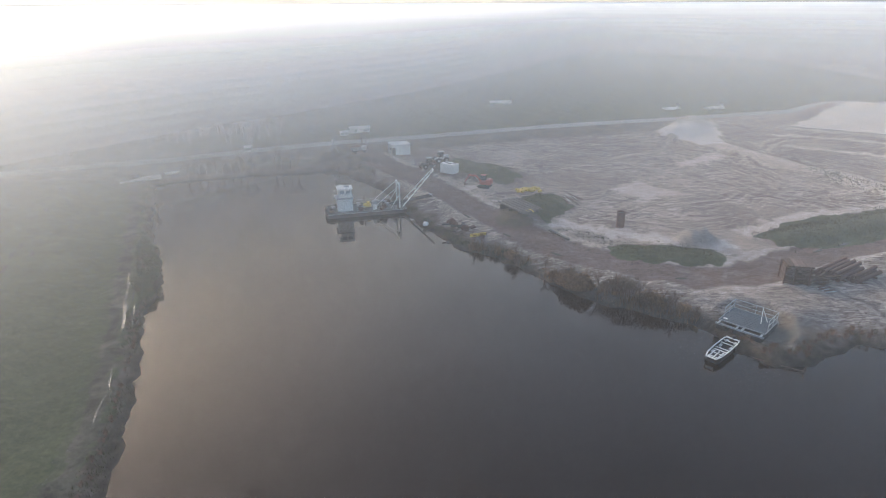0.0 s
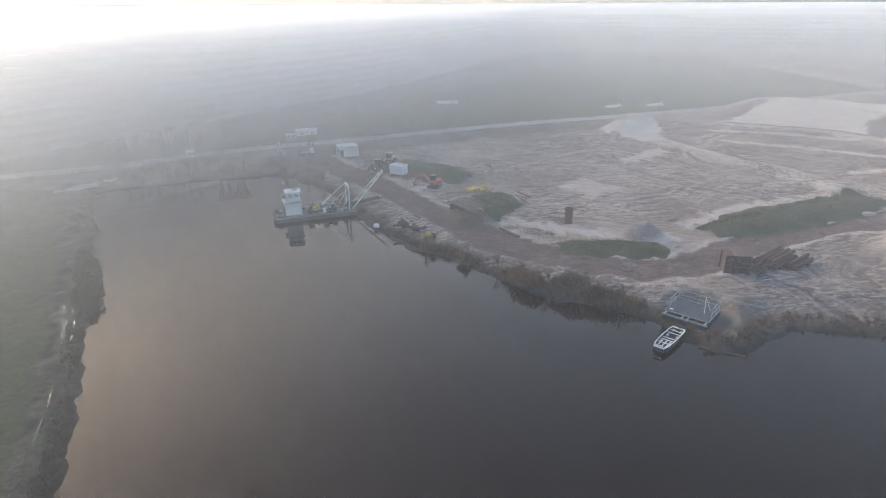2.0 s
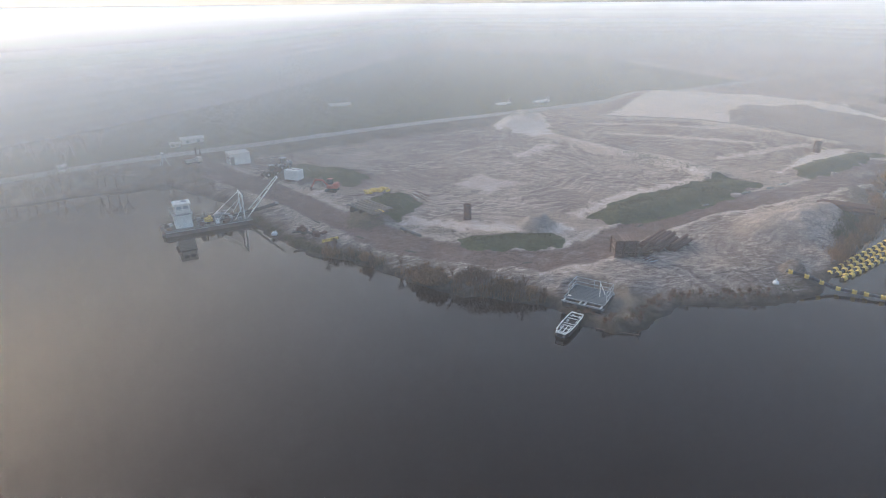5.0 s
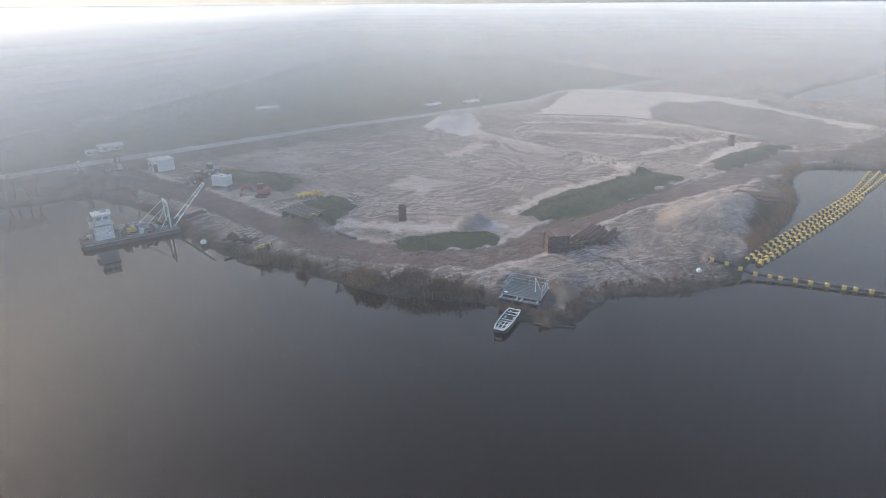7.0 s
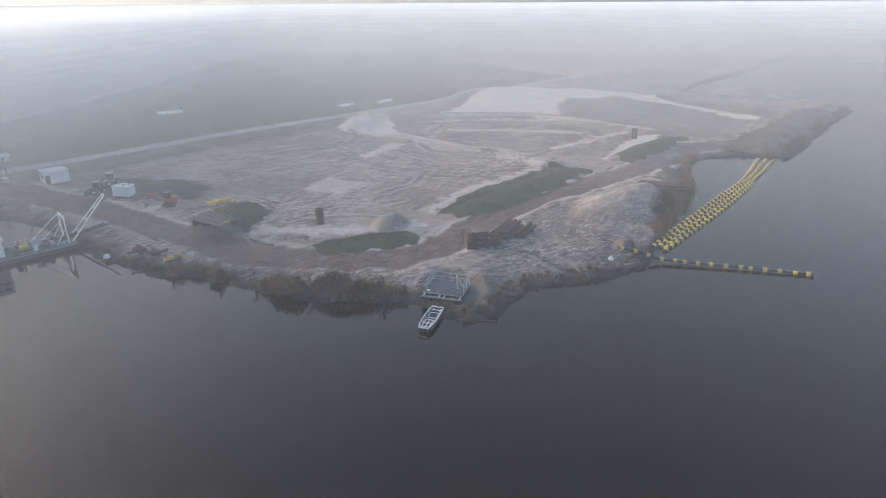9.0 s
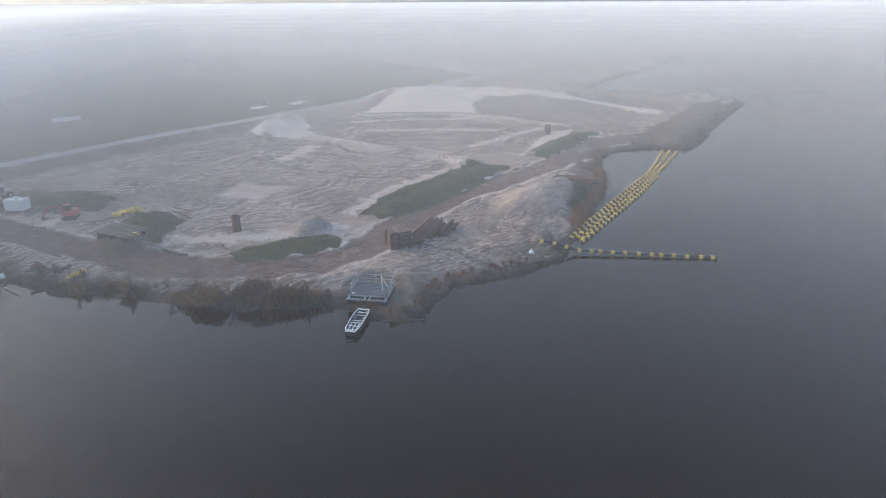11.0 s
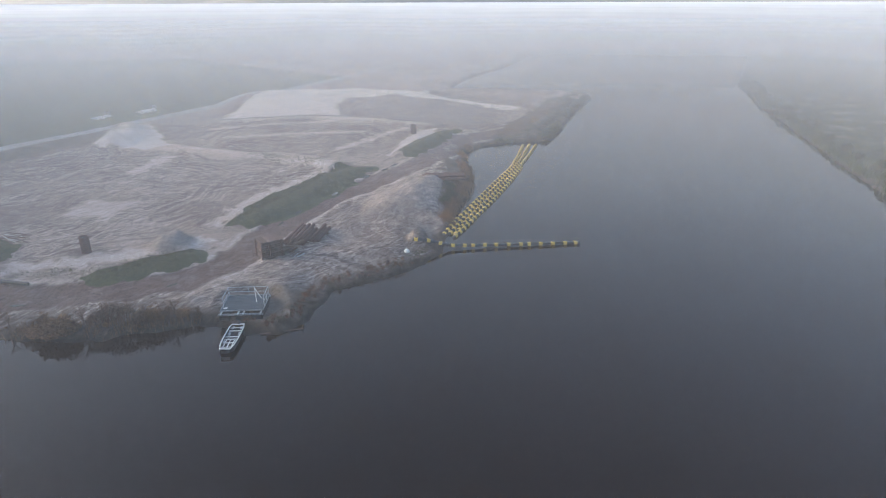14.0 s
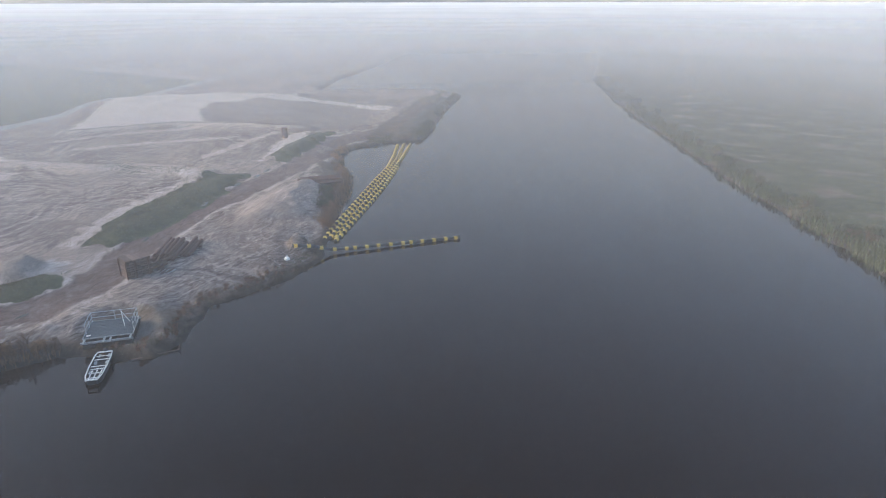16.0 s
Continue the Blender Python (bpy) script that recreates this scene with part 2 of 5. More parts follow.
def land(px, py):
    """Height of the ground and its zones at places in plan."""
    wx, wy = px + 0.7 * ripple(px, py, 4), py + 0.7 * ripple(py + 40, px, 4)
    sd = chain_distance(wx, wy, BASIN + BASIN[:1]) * np.where(inside(wx, wy, BASIN), -1, 1)
    west = step(-24, -34, px + 0 * py) * step(146, 138, py - 0.25 * (px + 60))
    south = ((px > 60) & (py < 75 + 0.4 * (px - 140)) & (px * 0.47 - py > 48)).astype(float)
    bank = 0.25 + 0.6 * step(0.0, 1.2, sd) + 1.15 * step(0.5, 7.0, sd)
    gentle = 0.2 + 0.4 * step(0.0, 1.5, sd) + 1.4 * step(0.5, 9.0, sd)
    east = step(41, 46, px) * step(84, 78, px)
    bank = bank * (1 - east) + gentle * east
    dike = 0.2 + 0.8 * step(0.2, 1.5, sd) + 2.4 * step(7.0, 17, sd)
    far_side = 0.2 + 1.3 * step(0, 6, sd)
    z = bank * (1 - west) * (1 - south) + dike * west * (1 - south) + far_side * south
    z = np.where(sd < 0, np.maximum(-2.5, 0.25 + 0.5 * sd), z)
    green, pale = np.zeros(px.shape), np.zeros(px.shape)
    rough = 0.22 * ripple(px, py, 5) + 0.08 * ripple(px + 90, py, 1.4)
    scrub, dark = np.zeros(px.shape), np.zeros(px.shape)
    for a, b, w, h, cover in MOUNDS:
        k = around(px, py, [a, b], 1.5 * w)
        if not k.any():
            continue
        qx, qy = px[k], py[k]
        d = chain_distance(qx + 0.12 * w * ripple(qx, qy, w), qy + 0.12 * w * ripple(qy, qx, w), [a, b]) / w
        lump = h * step(1.0, 0.1, d) * (1 + 0.22 * ripple(qx, qy, w * 0.4))
        z[k] += np.where(sd[k] > 0, lump, 0)
        fade = d + 0.16 * ripple(qx, qy, 2.5)
        if cover == "grass":
            green[k] = np.maximum(green[k], step(1.02, 0.72, fade))
        elif cover == "pale":
            pale[k] = np.maximum(pale[k], 0.35 * step(1.1, 0.6, fade))
        elif cover == "white":
            pale[k] = np.maximum(pale[k], 1.3 * step(1.05, 0.75, fade))
        elif cover == "dark":
            dark[k] = np.maximum(dark[k], 0.6 * step(1.1, 0.7, fade))
        elif cover == "scrub":
            scrub[k] = np.maximum(scrub[k], step(1.1, 0.7, fade))
    for rim, w in RIMS:
        k = around(px, py, rim, 1.6 * w)
        if k.any():
            pale[k] = np.maximum(pale[k], step(1.0, 0.4, chain_distance(px[k], py[k], rim) / w + 0.75 * ripple(px[k], py[k], 2.2)))
    grey = np.zeros(px.shape)
    for outline, cover, strength, ragged in AREAS:
        k = around(px, py, outline, 3 * ragged)
        if not k.any():
            continue
        qx, qy = px[k], py[k]
        edge = chain_distance(qx, qy, outline + outline[:1]) * np.where(inside(qx, qy, outline), -1, 1)
        fill = strength * step(0.5 * ragged, -0.5 * ragged, edge + ragged * ripple(qx, qy, 2.6 * ragged))
        if cover == "pale":
            pale[k] = np.maximum(pale[k], fill)
        elif cover == "green":
            green[k] = np.maximum(green[k], fill)
        elif cover == "scrub":
            scrub[k] = np.maximum(scrub[k], fill)
        elif cover == "damp":
            dark[k] = np.maximum(dark[k], fill)
        else:
            grey[k] = np.maximum(grey[k], fill)
    pale = pale * (1 - grey)
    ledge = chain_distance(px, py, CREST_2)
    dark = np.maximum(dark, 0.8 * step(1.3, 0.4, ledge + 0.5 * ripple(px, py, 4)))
    for crest, h in ((CREST_1, 1.3), (CREST_2, 1.2)):
        d = chain_distance(px, py, crest)
        z = z + h * step(5.5, 1.0, d + 1.2 * ripple(px, py, 5))
        pale = np.maximum(pale, 0.8 * step(2.6, 0.6, d - 1.4 + ripple(px, py, 3)) * (1 - grey))
    road = chain_distance(wx, wy, HAUL_ROAD)
    z = np.where(sd > -1, np.minimum(z, 0.75 + 0.9 * np.maximum(0, np.hypot(px - 39.9, py - 70.4) - 4.4)), z)
    track = step(4.0, 3.3, road + 0.5 * ripple(px, py, 6)) * (1 - 0.35 * step(80, 110, px))
    z = z - 0.18 * track * (sd > 0)
    inland = np.maximum(step(8.5, 10.5, sd), step(36, 44, px))
    pale = np.maximum(pale, 0.6 * inland * step(0.9, 0.2, np.abs(road - 4.2) + 0.6 * ripple(px, py, 3)))
    tarmac = step(2.9, 2.3, chain_distance(px, py, DIKE_ROAD))
    z = z + 0.7 * step(8, 3.5, chain_distance(px, py, DIKE_ROAD)) * (sd > 4)
    lane = step(1.8, 0.9, chain_distance(wx, wy, DIKE_TRACK) + 0.4 * ripple(px, py, 3))
    z = z + rough * step(0.5, 3, sd) * (1 - tarmac)
    # Fields lie beyond the dike road and west of the lane; grass covers the far bank too.
    beyond = ((py - np.interp(px, [p[0] for p in DIKE_ROAD], [p[1] for p in DIKE_ROAD])) > 3.5) & (px < 220)
    meadow = np.maximum(1.4 * beyond, 1.24 * west * step(0.6, 1.8, sd + 0.6 * ripple(px, py, 3)) * (1 - 0.7 * lane))
    bank_meadow = south * (0.62 + 0.22 * ripple(px, py, 9) + 0.12 * ripple(px, py, 3))
    scrub = np.maximum(scrub, 0.9 * south)
    meadow = np.maximum(meadow, bank_meadow)
    scrub = np.maximum(scrub, west * (sd > -5))
    wet = 0.8 * step(0.5, -0.1, sd + 0.3 * ripple(px, py, 1.5)) * (sd > -6)
    verge = step(1.1 + (1 - west) * (2.4 + 1.6 * step(38, 32, px)), 0.5, sd + 1.3 * ripple(px, py, 3)) * (sd > -5)
    near_road = chain_distance(px, py, DIKE_ROAD)
    scrub = np.maximum(scrub, step(17, 10, near_road + 2.5 * ripple(px, py, 8)) * (1 - beyond) * step(95, 60, px) * (sd > -2))
    scrub = np.maximum(scrub, step(9, 5, chain_distance(px, py, SHORE_BACK[:8]) + 1.5 * ripple(px, py, 5)) * (1 - track))
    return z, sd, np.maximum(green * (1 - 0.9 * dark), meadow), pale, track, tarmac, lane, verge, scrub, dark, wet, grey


def axis(lo, fine_lo, fine_hi, hi, stepsize):
    mid = np.arange(fine_lo, fine_hi + 0.01, stepsize)
    grow_a, grow_b, g = [fine_lo], [mid[-1]], stepsize
    while grow_a[-1] > lo:
        g *= 1.16
        grow_a.append(grow_a[-1] - g)
    g = stepsize
    while grow_b[-1] < hi:
        g *= 1.16
        grow_b.append(grow_b[-1] + g)
    return np.concatenate([grow_a[:0:-1], mid, grow_b[1:]])


def node_mix(n, l, fac, a, b):
    m = n.new("ShaderNodeMix")
    m.data_type = "RGBA"
    for sock, v in ((m.inputs[0], fac), (m.inputs[6], a), (m.inputs[7], b)):
        if isinstance(v, tuple):
            sock.default_value = (*v, 1)
        elif isinstance(v, float):
            sock.default_value = v
        else:
            l.new(v, sock)
    return m.outputs[2]


def node_range(n, l, v, a, b, c=0.0, d=1.0):
    m = n.new("ShaderNodeMapRange")
    l.new(v, m.inputs[0])
    for k, x in enumerate((a, b, c, d)):
        m.inputs[k + 1].default_value = x
    return m.outputs[0]


def node_math(n, l, op, a, b=None):
    m = n.new("ShaderNodeMath")
    m.operation = op
    for k, v in enumerate((a, b)):
        if v is None:
            continue
        if isinstance(v, float):
            m.inputs[k].default_value = v
        else:
            l.new(v, m.inputs[k])
    return m.outputs[0]


def node_noise(n, l, vec, scale, detail=5.0, rough=0.55, distort=0.0):
    t = n.new("ShaderNodeTexNoise")
    l.new(vec, t.inputs["Vector"])
    for k, v in (("Scale", scale), ("Detail", detail), ("Roughness", rough), ("Distortion", distort)):
        t.inputs[k].default_value = v
    return t.outputs[0]


def ground_material():
    m = bpy.data.materials.new("ground_soil")
    m.use_nodes = True
    n, l = m.node_tree.nodes, m.node_tree.links
    b = n["Principled BSDF"]
    pos = n.new("ShaderNodeNewGeometry").outputs["Position"]
    zone = {}
    for name in ("green", "pale", "track", "tarmac", "lane", "verge", "scrub", "dark", "wet", "grey"):
        a = n.new("ShaderNodeAttribute")
        a.attribute_name = name
        zone[name] = a.outputs["Fac"]
    stretch = n.new("ShaderNodeMapping")
    stretch.inputs["Rotation"].default_value = (0, 0, radians(-25))
    stretch.inputs["Scale"].default_value = (0.45, 1.0, 1.0)
    l.new(pos, stretch.inputs[0])
    large = node_noise(n, l, pos, 0.035, 6, 0.6, 0.6)
    middle = node_noise(n, l, pos, 0.22, 6, 0.65, 1.2)
    fine = node_noise(n, l, pos, 1.6, 5, 0.7, 0.4)
    streak = node_noise(n, l, stretch.outputs[0], 0.7, 8, 0.72, 3.5)
    across = n.new("ShaderNodeMapping")
    across.inputs["Rotation"].default_value = (0, 0, radians(38))
    across.inputs["Scale"].default_value = (0.4, 1.0, 1.0)
    l.new(pos, across.inputs[0])
    cross = node_noise(n, l, across.outputs[0], 1.1, 8, 0.66, 1.8)
    patch = node_range(n, l, node_noise(n, l, pos, 0.06, 3, 0.5), 0.45, 0.55)
    # Sand: pale and dry against damp, with streaks left by blades and wheels.
    damp = node_range(n, l, node_math(n, l, "ADD", node_math(n, l, "MULTIPLY", large, 0.75), node_math(n, l, "MULTIPLY", streak, 0.4)), 0.46, 0.68)
    sand = node_mix(n, l, damp, (0.165, 0.122, 0.106), (0.37, 0.298, 0.262))
    furrow = node_mix(n, l, patch, streak, cross)
    sand = node_mix(n, l, node_range(n, l, furrow, 0.54, 0.63, 0.0, 0.6), sand, (0.13, 0.098, 0.086))
    sand = node_mix(n, l, node_range(n, l, furrow, 0.46, 0.38, 0.0, 0.6), sand, (0.5, 0.425, 0.385))
    sand = node_mix(n, l, node_range(n, l, node_noise(n, l, pos, 0.1, 4, 0.55, 1.0), 0.56, 0.7, 0.0, 0.55), sand, (0.16, 0.122, 0.108))
    for turn, at in ((-18, 3.0), (47, 9.0)):
        lay = n.new("ShaderNodeMapping")
        lay.inputs["Rotation"].default_value, lay.inputs["Location"].default_value = (0, 0, radians(turn)), (at, at, 0)
        lay.inputs["Scale"].default_value = (0.22, 1.0, 1.0)
        l.new(pos, lay.inputs[0])
        scratch = node_noise(n, l, lay.outputs[0], 1.3, 5, 0.75, 1.6)
        here = node_range(n, l, node_noise(n, l, lay.outputs[0], 0.09, 3, 0.5), 0.42, 0.56)
        sand = node_mix(n, l, node_math(n, l, "MULTIPLY", here, node_range(n, l, scratch, 0.54, 0.6, 0.0, 0.9)), sand, (0.1, 0.074, 0.064))
        sand = node_mix(n, l, node_math(n, l, "MULTIPLY", here, node_range(n, l, scratch, 0.46, 0.4, 0.0, 0.85)), sand, (0.52, 0.445, 0.405))
    # Arcs of wheel tracks, each round its own turning place.
    jitter = n.new("ShaderNodeTexNoise")
    l.new(pos, jitter.inputs["Vector"])
    jitter.inputs["Scale"].default_value, jitter.inputs["Detail"].default_value = 0.05, 3.0
    swung = n.new("ShaderNodeVectorMath")
    swung.operation = "MULTIPLY_ADD"
    l.new(jitter.outputs["Color"], swung.inputs[0])
    swung.inputs[1].default_value = (14.0, 14.0, 0.0)
    l.new(pos, swung.inputs[2])
    for cx, cy, gap, near, far, where in ((52, 140, 1.1, 10, 40, 0.05), (38, 118, 0.9, 4, 17, 0.09), (104, 152, 1.4, 12, 60, 0.04), (62, 118, 1.0, 3, 12, 0.1), (20, 60, 1.2, 24, 52, 0.06), (96, 60, 1.2, 16, 44, 0.07)):
        gone = n.new("ShaderNodeVectorMath")
        gone.operation = "SUBTRACT"
        l.new(swung.outputs[0], gone.inputs[0])
        gone.inputs[1].default_value = (cx + 7, cy + 7, 0)
        flat = n.new("ShaderNodeVectorMath")
        flat.operation = "MULTIPLY"
        l.new(gone.outputs[0], flat.inputs[0])
        flat.inputs[1].default_value = (1, 1, 0)
        ray = n.new("ShaderNodeVectorMath")
        ray.operation = "LENGTH"
        l.new(flat.outputs[0], ray.inputs[0])
        r = ray.outputs["Value"]
        ring = n.new("ShaderNodeTexNoise")
        ring.noise_dimensions = "1D"
        l.new(r, ring.inputs["W"])
        ring.inputs["Scale"].default_value, ring.inputs["Detail"].default_value, ring.inputs["Roughness"].default_value = 0.8 / gap, 3.0, 0.7
        here = node_math(n, l, "MULTIPLY", node_range(n, l, r, near, near + 3.0), node_range(n, l, r, far, far - 5.0))
        here = node_math(n, l, "MULTIPLY", here, node_range(n, l, node_noise(n, l, pos, where, 4, 0.6, 0.5), 0.44, 0.58))
        here = node_math(n, l, "MULTIPLY", here, node_range(n, l, fine, 0.25, 0.5, 0.3, 1.0))
        sand = node_mix(n, l, node_math(n, l, "MULTIPLY", here, node_range(n, l, ring.outputs[0], 0.54, 0.66, 0.0, 0.42)), sand, (0.5, 0.425, 0.385))
        sand = node_mix(n, l, node_math(n, l, "MULTIPLY", here, node_range(n, l, ring.outputs[0], 0.46, 0.35, 0.0, 0.5)), sand, (0.11, 0.083, 0.073))
    sand = node_mix(n, l, node_math(n, l, "MULTIPLY", zone["grey"], 0.8), sand, node_mix(n, l, streak, (0.2, 0.17, 0.16), (0.27, 0.235, 0.22)))
    sand = node_mix(n, l, node_math(n, l, "MULTIPLY", zone["pale"], node_range(n, l, middle, 0.3, 0.6, 0.5, 1.0)), sand, (0.52, 0.44, 0.395))
    sand = node_mix(n, l, node_range(n, l, zone["pale"], 1.0, 1.3, 0.0, 0.9), sand, (0.6, 0.53, 0.485))
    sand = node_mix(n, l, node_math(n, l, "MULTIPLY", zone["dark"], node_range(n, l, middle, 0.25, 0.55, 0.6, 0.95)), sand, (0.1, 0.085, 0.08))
    heath = node_mix(n, l, node_range(n, l, middle, 0.35, 0.62), (0.07, 0.058, 0.042), (0.15, 0.125, 0.1))
    sand = node_mix(n, l, node_math(n, l, "MULTIPLY", zone["scrub"], node_range(n, l, fine, 0.25, 0.5, 0.6, 0.95)), sand, heath)
    # Mud of the haul road.
    mud = node_mix(n, l, node_range(n, l, streak, 0.35, 0.7), (0.085, 0.056, 0.05), (0.19, 0.137, 0.122))
    col = node_mix(n, l, node_math(n, l, "MULTIPLY", zone["track"], node_range(n, l, middle, 0.25, 0.5, 0.6, 1.0)), sand, mud)
    lane = node_mix(n, l, node_range(n, l, middle, 0.4, 0.62), (0.045, 0.041, 0.028), (0.11, 0.098, 0.076))
    col = node_mix(n, l, zone["lane"], col, lane)
    grass = node_mix(n, l, node_range(n, l, middle, 0.3, 0.7), (0.05, 0.056, 0.03), (0.09, 0.093, 0.052))
    grass = node_mix(n, l, node_range(n, l, fine, 0.5, 0.75, 0.0, 0.6), grass, (0.085, 0.085, 0.045))
    grass = node_mix(n, l, node_range(n, l, large, 0.45, 0.7, 0.0, 0.5), grass, (0.082, 0.083, 0.045))
    grass = node_mix(n, l, node_range(n, l, zone["green"], 1.15, 1.35), grass, node_mix(n, l, large, (0.05, 0.066, 0.02), (0.085, 0.1, 0.036)))
    edge = node_range(n, l, node_math(n, l, "ADD", zone["green"], node_math(n, l, "MULTIPLY", fine, 0.5)), 0.62, 0.85)
    col = node_mix(n, l, edge, col, grass)
    soil = node_mix(n, l, node_range(n, l, middle, 0.35, 0.6), (0.055, 0.04, 0.03), (0.13, 0.098, 0.08))
    col = node_mix(n, l, node_math(n, l, "MULTIPLY", zone["verge"], node_range(n, l, fine, 0.2, 0.5, 0.55, 1.0)), col, soil)
    col = node_mix(n, l, zone["wet"], col, (0.05, 0.038, 0.029))
    col = node_mix(n, l, zone["tarmac"], col, node_mix(n, l, node_range(n, l, fine, 0.3, 0.7), (0.28, 0.275, 0.27), (0.38, 0.375, 0.36)))
    grain = node_range(n, l, fine, 0.25, 0.75, 0.7, 1.3)
    mul = n.new("ShaderNodeMix")
    mul.data_type, mul.blend_type = "RGBA", "MULTIPLY"
    mul.inputs[0].default_value = 1.0
    l.new(col, mul.inputs[6])
    l.new(grain, mul.inputs[7])
    l.new(mul.outputs[2], b.inputs["Base Color"])
    b.inputs["Roughness"].default_value = 0.85
    b.inputs["Specular IOR Level"].default_value = 0.25
    bump = n.new("ShaderNodeBump")
    bump.inputs["Strength"].default_value, bump.inputs["Distance"].default_value = 0.7, 0.3
    height = node_math(n, l, "ADD", node_math(n, l, "MULTIPLY", streak, 1.0), node_math(n, l, "MULTIPLY", fine, 0.35))
    l.new(height, bump.inputs["Height"])
    l.new(bump.outputs[0], b.inputs["Normal"])
    return m


def build_ground():
    xs, ys = axis(-3000, -85, 262, 3000, 0.6), axis(-3000, 34, 232, 3000, 0.6)
    px, py = np.meshgrid(xs, ys)
    z, sd, green, pale, track, tarmac, lane, verge, scrub, dark, wet, grey = land(px, py)
    nx, ny = len(xs), len(ys)
    GROUND.update(xs=xs, ys=ys, z=z)
    me = bpy.data.meshes.new("ground")
    k = (np.arange(ny - 1)[:, None] * nx + np.arange(nx - 1)).ravel()
    faces = np.stack([k, k + 1, k + 1 + nx, k + nx], 1)
    me.vertices.add(nx * ny)
    me.vertices.foreach_set("co", np.stack([px, py, z], -1).ravel())
    me.loops.add(faces.size)
    me.loops.foreach_set("vertex_index", faces.ravel())
    me.polygons.add(len(faces))
    me.polygons.foreach_set("loop_start", np.arange(0, faces.size, 4))
    me.update(calc_edges=True)
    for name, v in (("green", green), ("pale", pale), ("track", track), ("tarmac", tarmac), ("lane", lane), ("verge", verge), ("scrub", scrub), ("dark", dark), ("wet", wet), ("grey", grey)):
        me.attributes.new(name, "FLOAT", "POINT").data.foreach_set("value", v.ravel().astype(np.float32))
    me.shade_smooth()
    me.materials.append(ground_material())
    return tagged(new("ground", me), "pale rutted sand, muddy haul road and grass round a flooded pit", "ground", kind="structure")


GROUND = {}


def heights(px, py):
    """The ground's height, read from its grid."""
    xs, ys, z = GROUND["xs"], GROUND["ys"], GROUND["z"]
    i, j = np.clip(np.searchsorted(xs, px) - 1, 0, len(xs) - 2), np.clip(np.searchsorted(ys, py) - 1, 0, len(ys) - 2)
    u, v = (px - xs[i]) / (xs[i + 1] - xs[i]), (py - ys[j]) / (ys[j + 1] - ys[j])
    return (z[j, i] * (1 - u) + z[j, i + 1] * u) * (1 - v) + (z[j + 1, i] * (1 - u) + z[j + 1, i + 1] * u) * v


def height(x, y):
    return float(heights(np.array([float(x)]), np.array([float(y)]))[0])


build_ground()


def build_water():
    m = bpy.data.materials.new("still_water")
    m.use_nodes = True
    n, l = m.node_tree.nodes, m.node_tree.links
    b = n["Principled BSDF"]
    pos = n.new("ShaderNodeNewGeometry").outputs["Position"]
    cloudy = node_noise(n, l, pos, 0.03, 4, 0.5, 0.5)
    l.new(node_mix(n, l, cloudy, (0.0125, 0.0068, 0.0042), (0.015, 0.0088, 0.0056)), b.inputs["Base Color"])
    b.inputs["Roughness"].default_value = 0.05
    b.inputs["IOR"].default_value = 1.42
    b.inputs["Specular Tint"].default_value = (1.0, 0.79, 0.66, 1)
    bump = n.new("ShaderNodeBump")
    bump.inputs["Strength"].default_value, bump.inputs["Distance"].default_value = 0.04, 0.05
    l.new(node_noise(n, l, pos, 0.8, 3, 0.5), bump.inputs["Height"])
    l.new(bump.outputs[0], b.inputs["Normal"])
    bm = B()
    bmesh.ops.create_grid(bm, x_segments=1, y_segments=1, size=3000)
    return tagged(part("water", bm, m), "still dark brown water of the flooded sand pit", "water", kind="structure")


build_water()


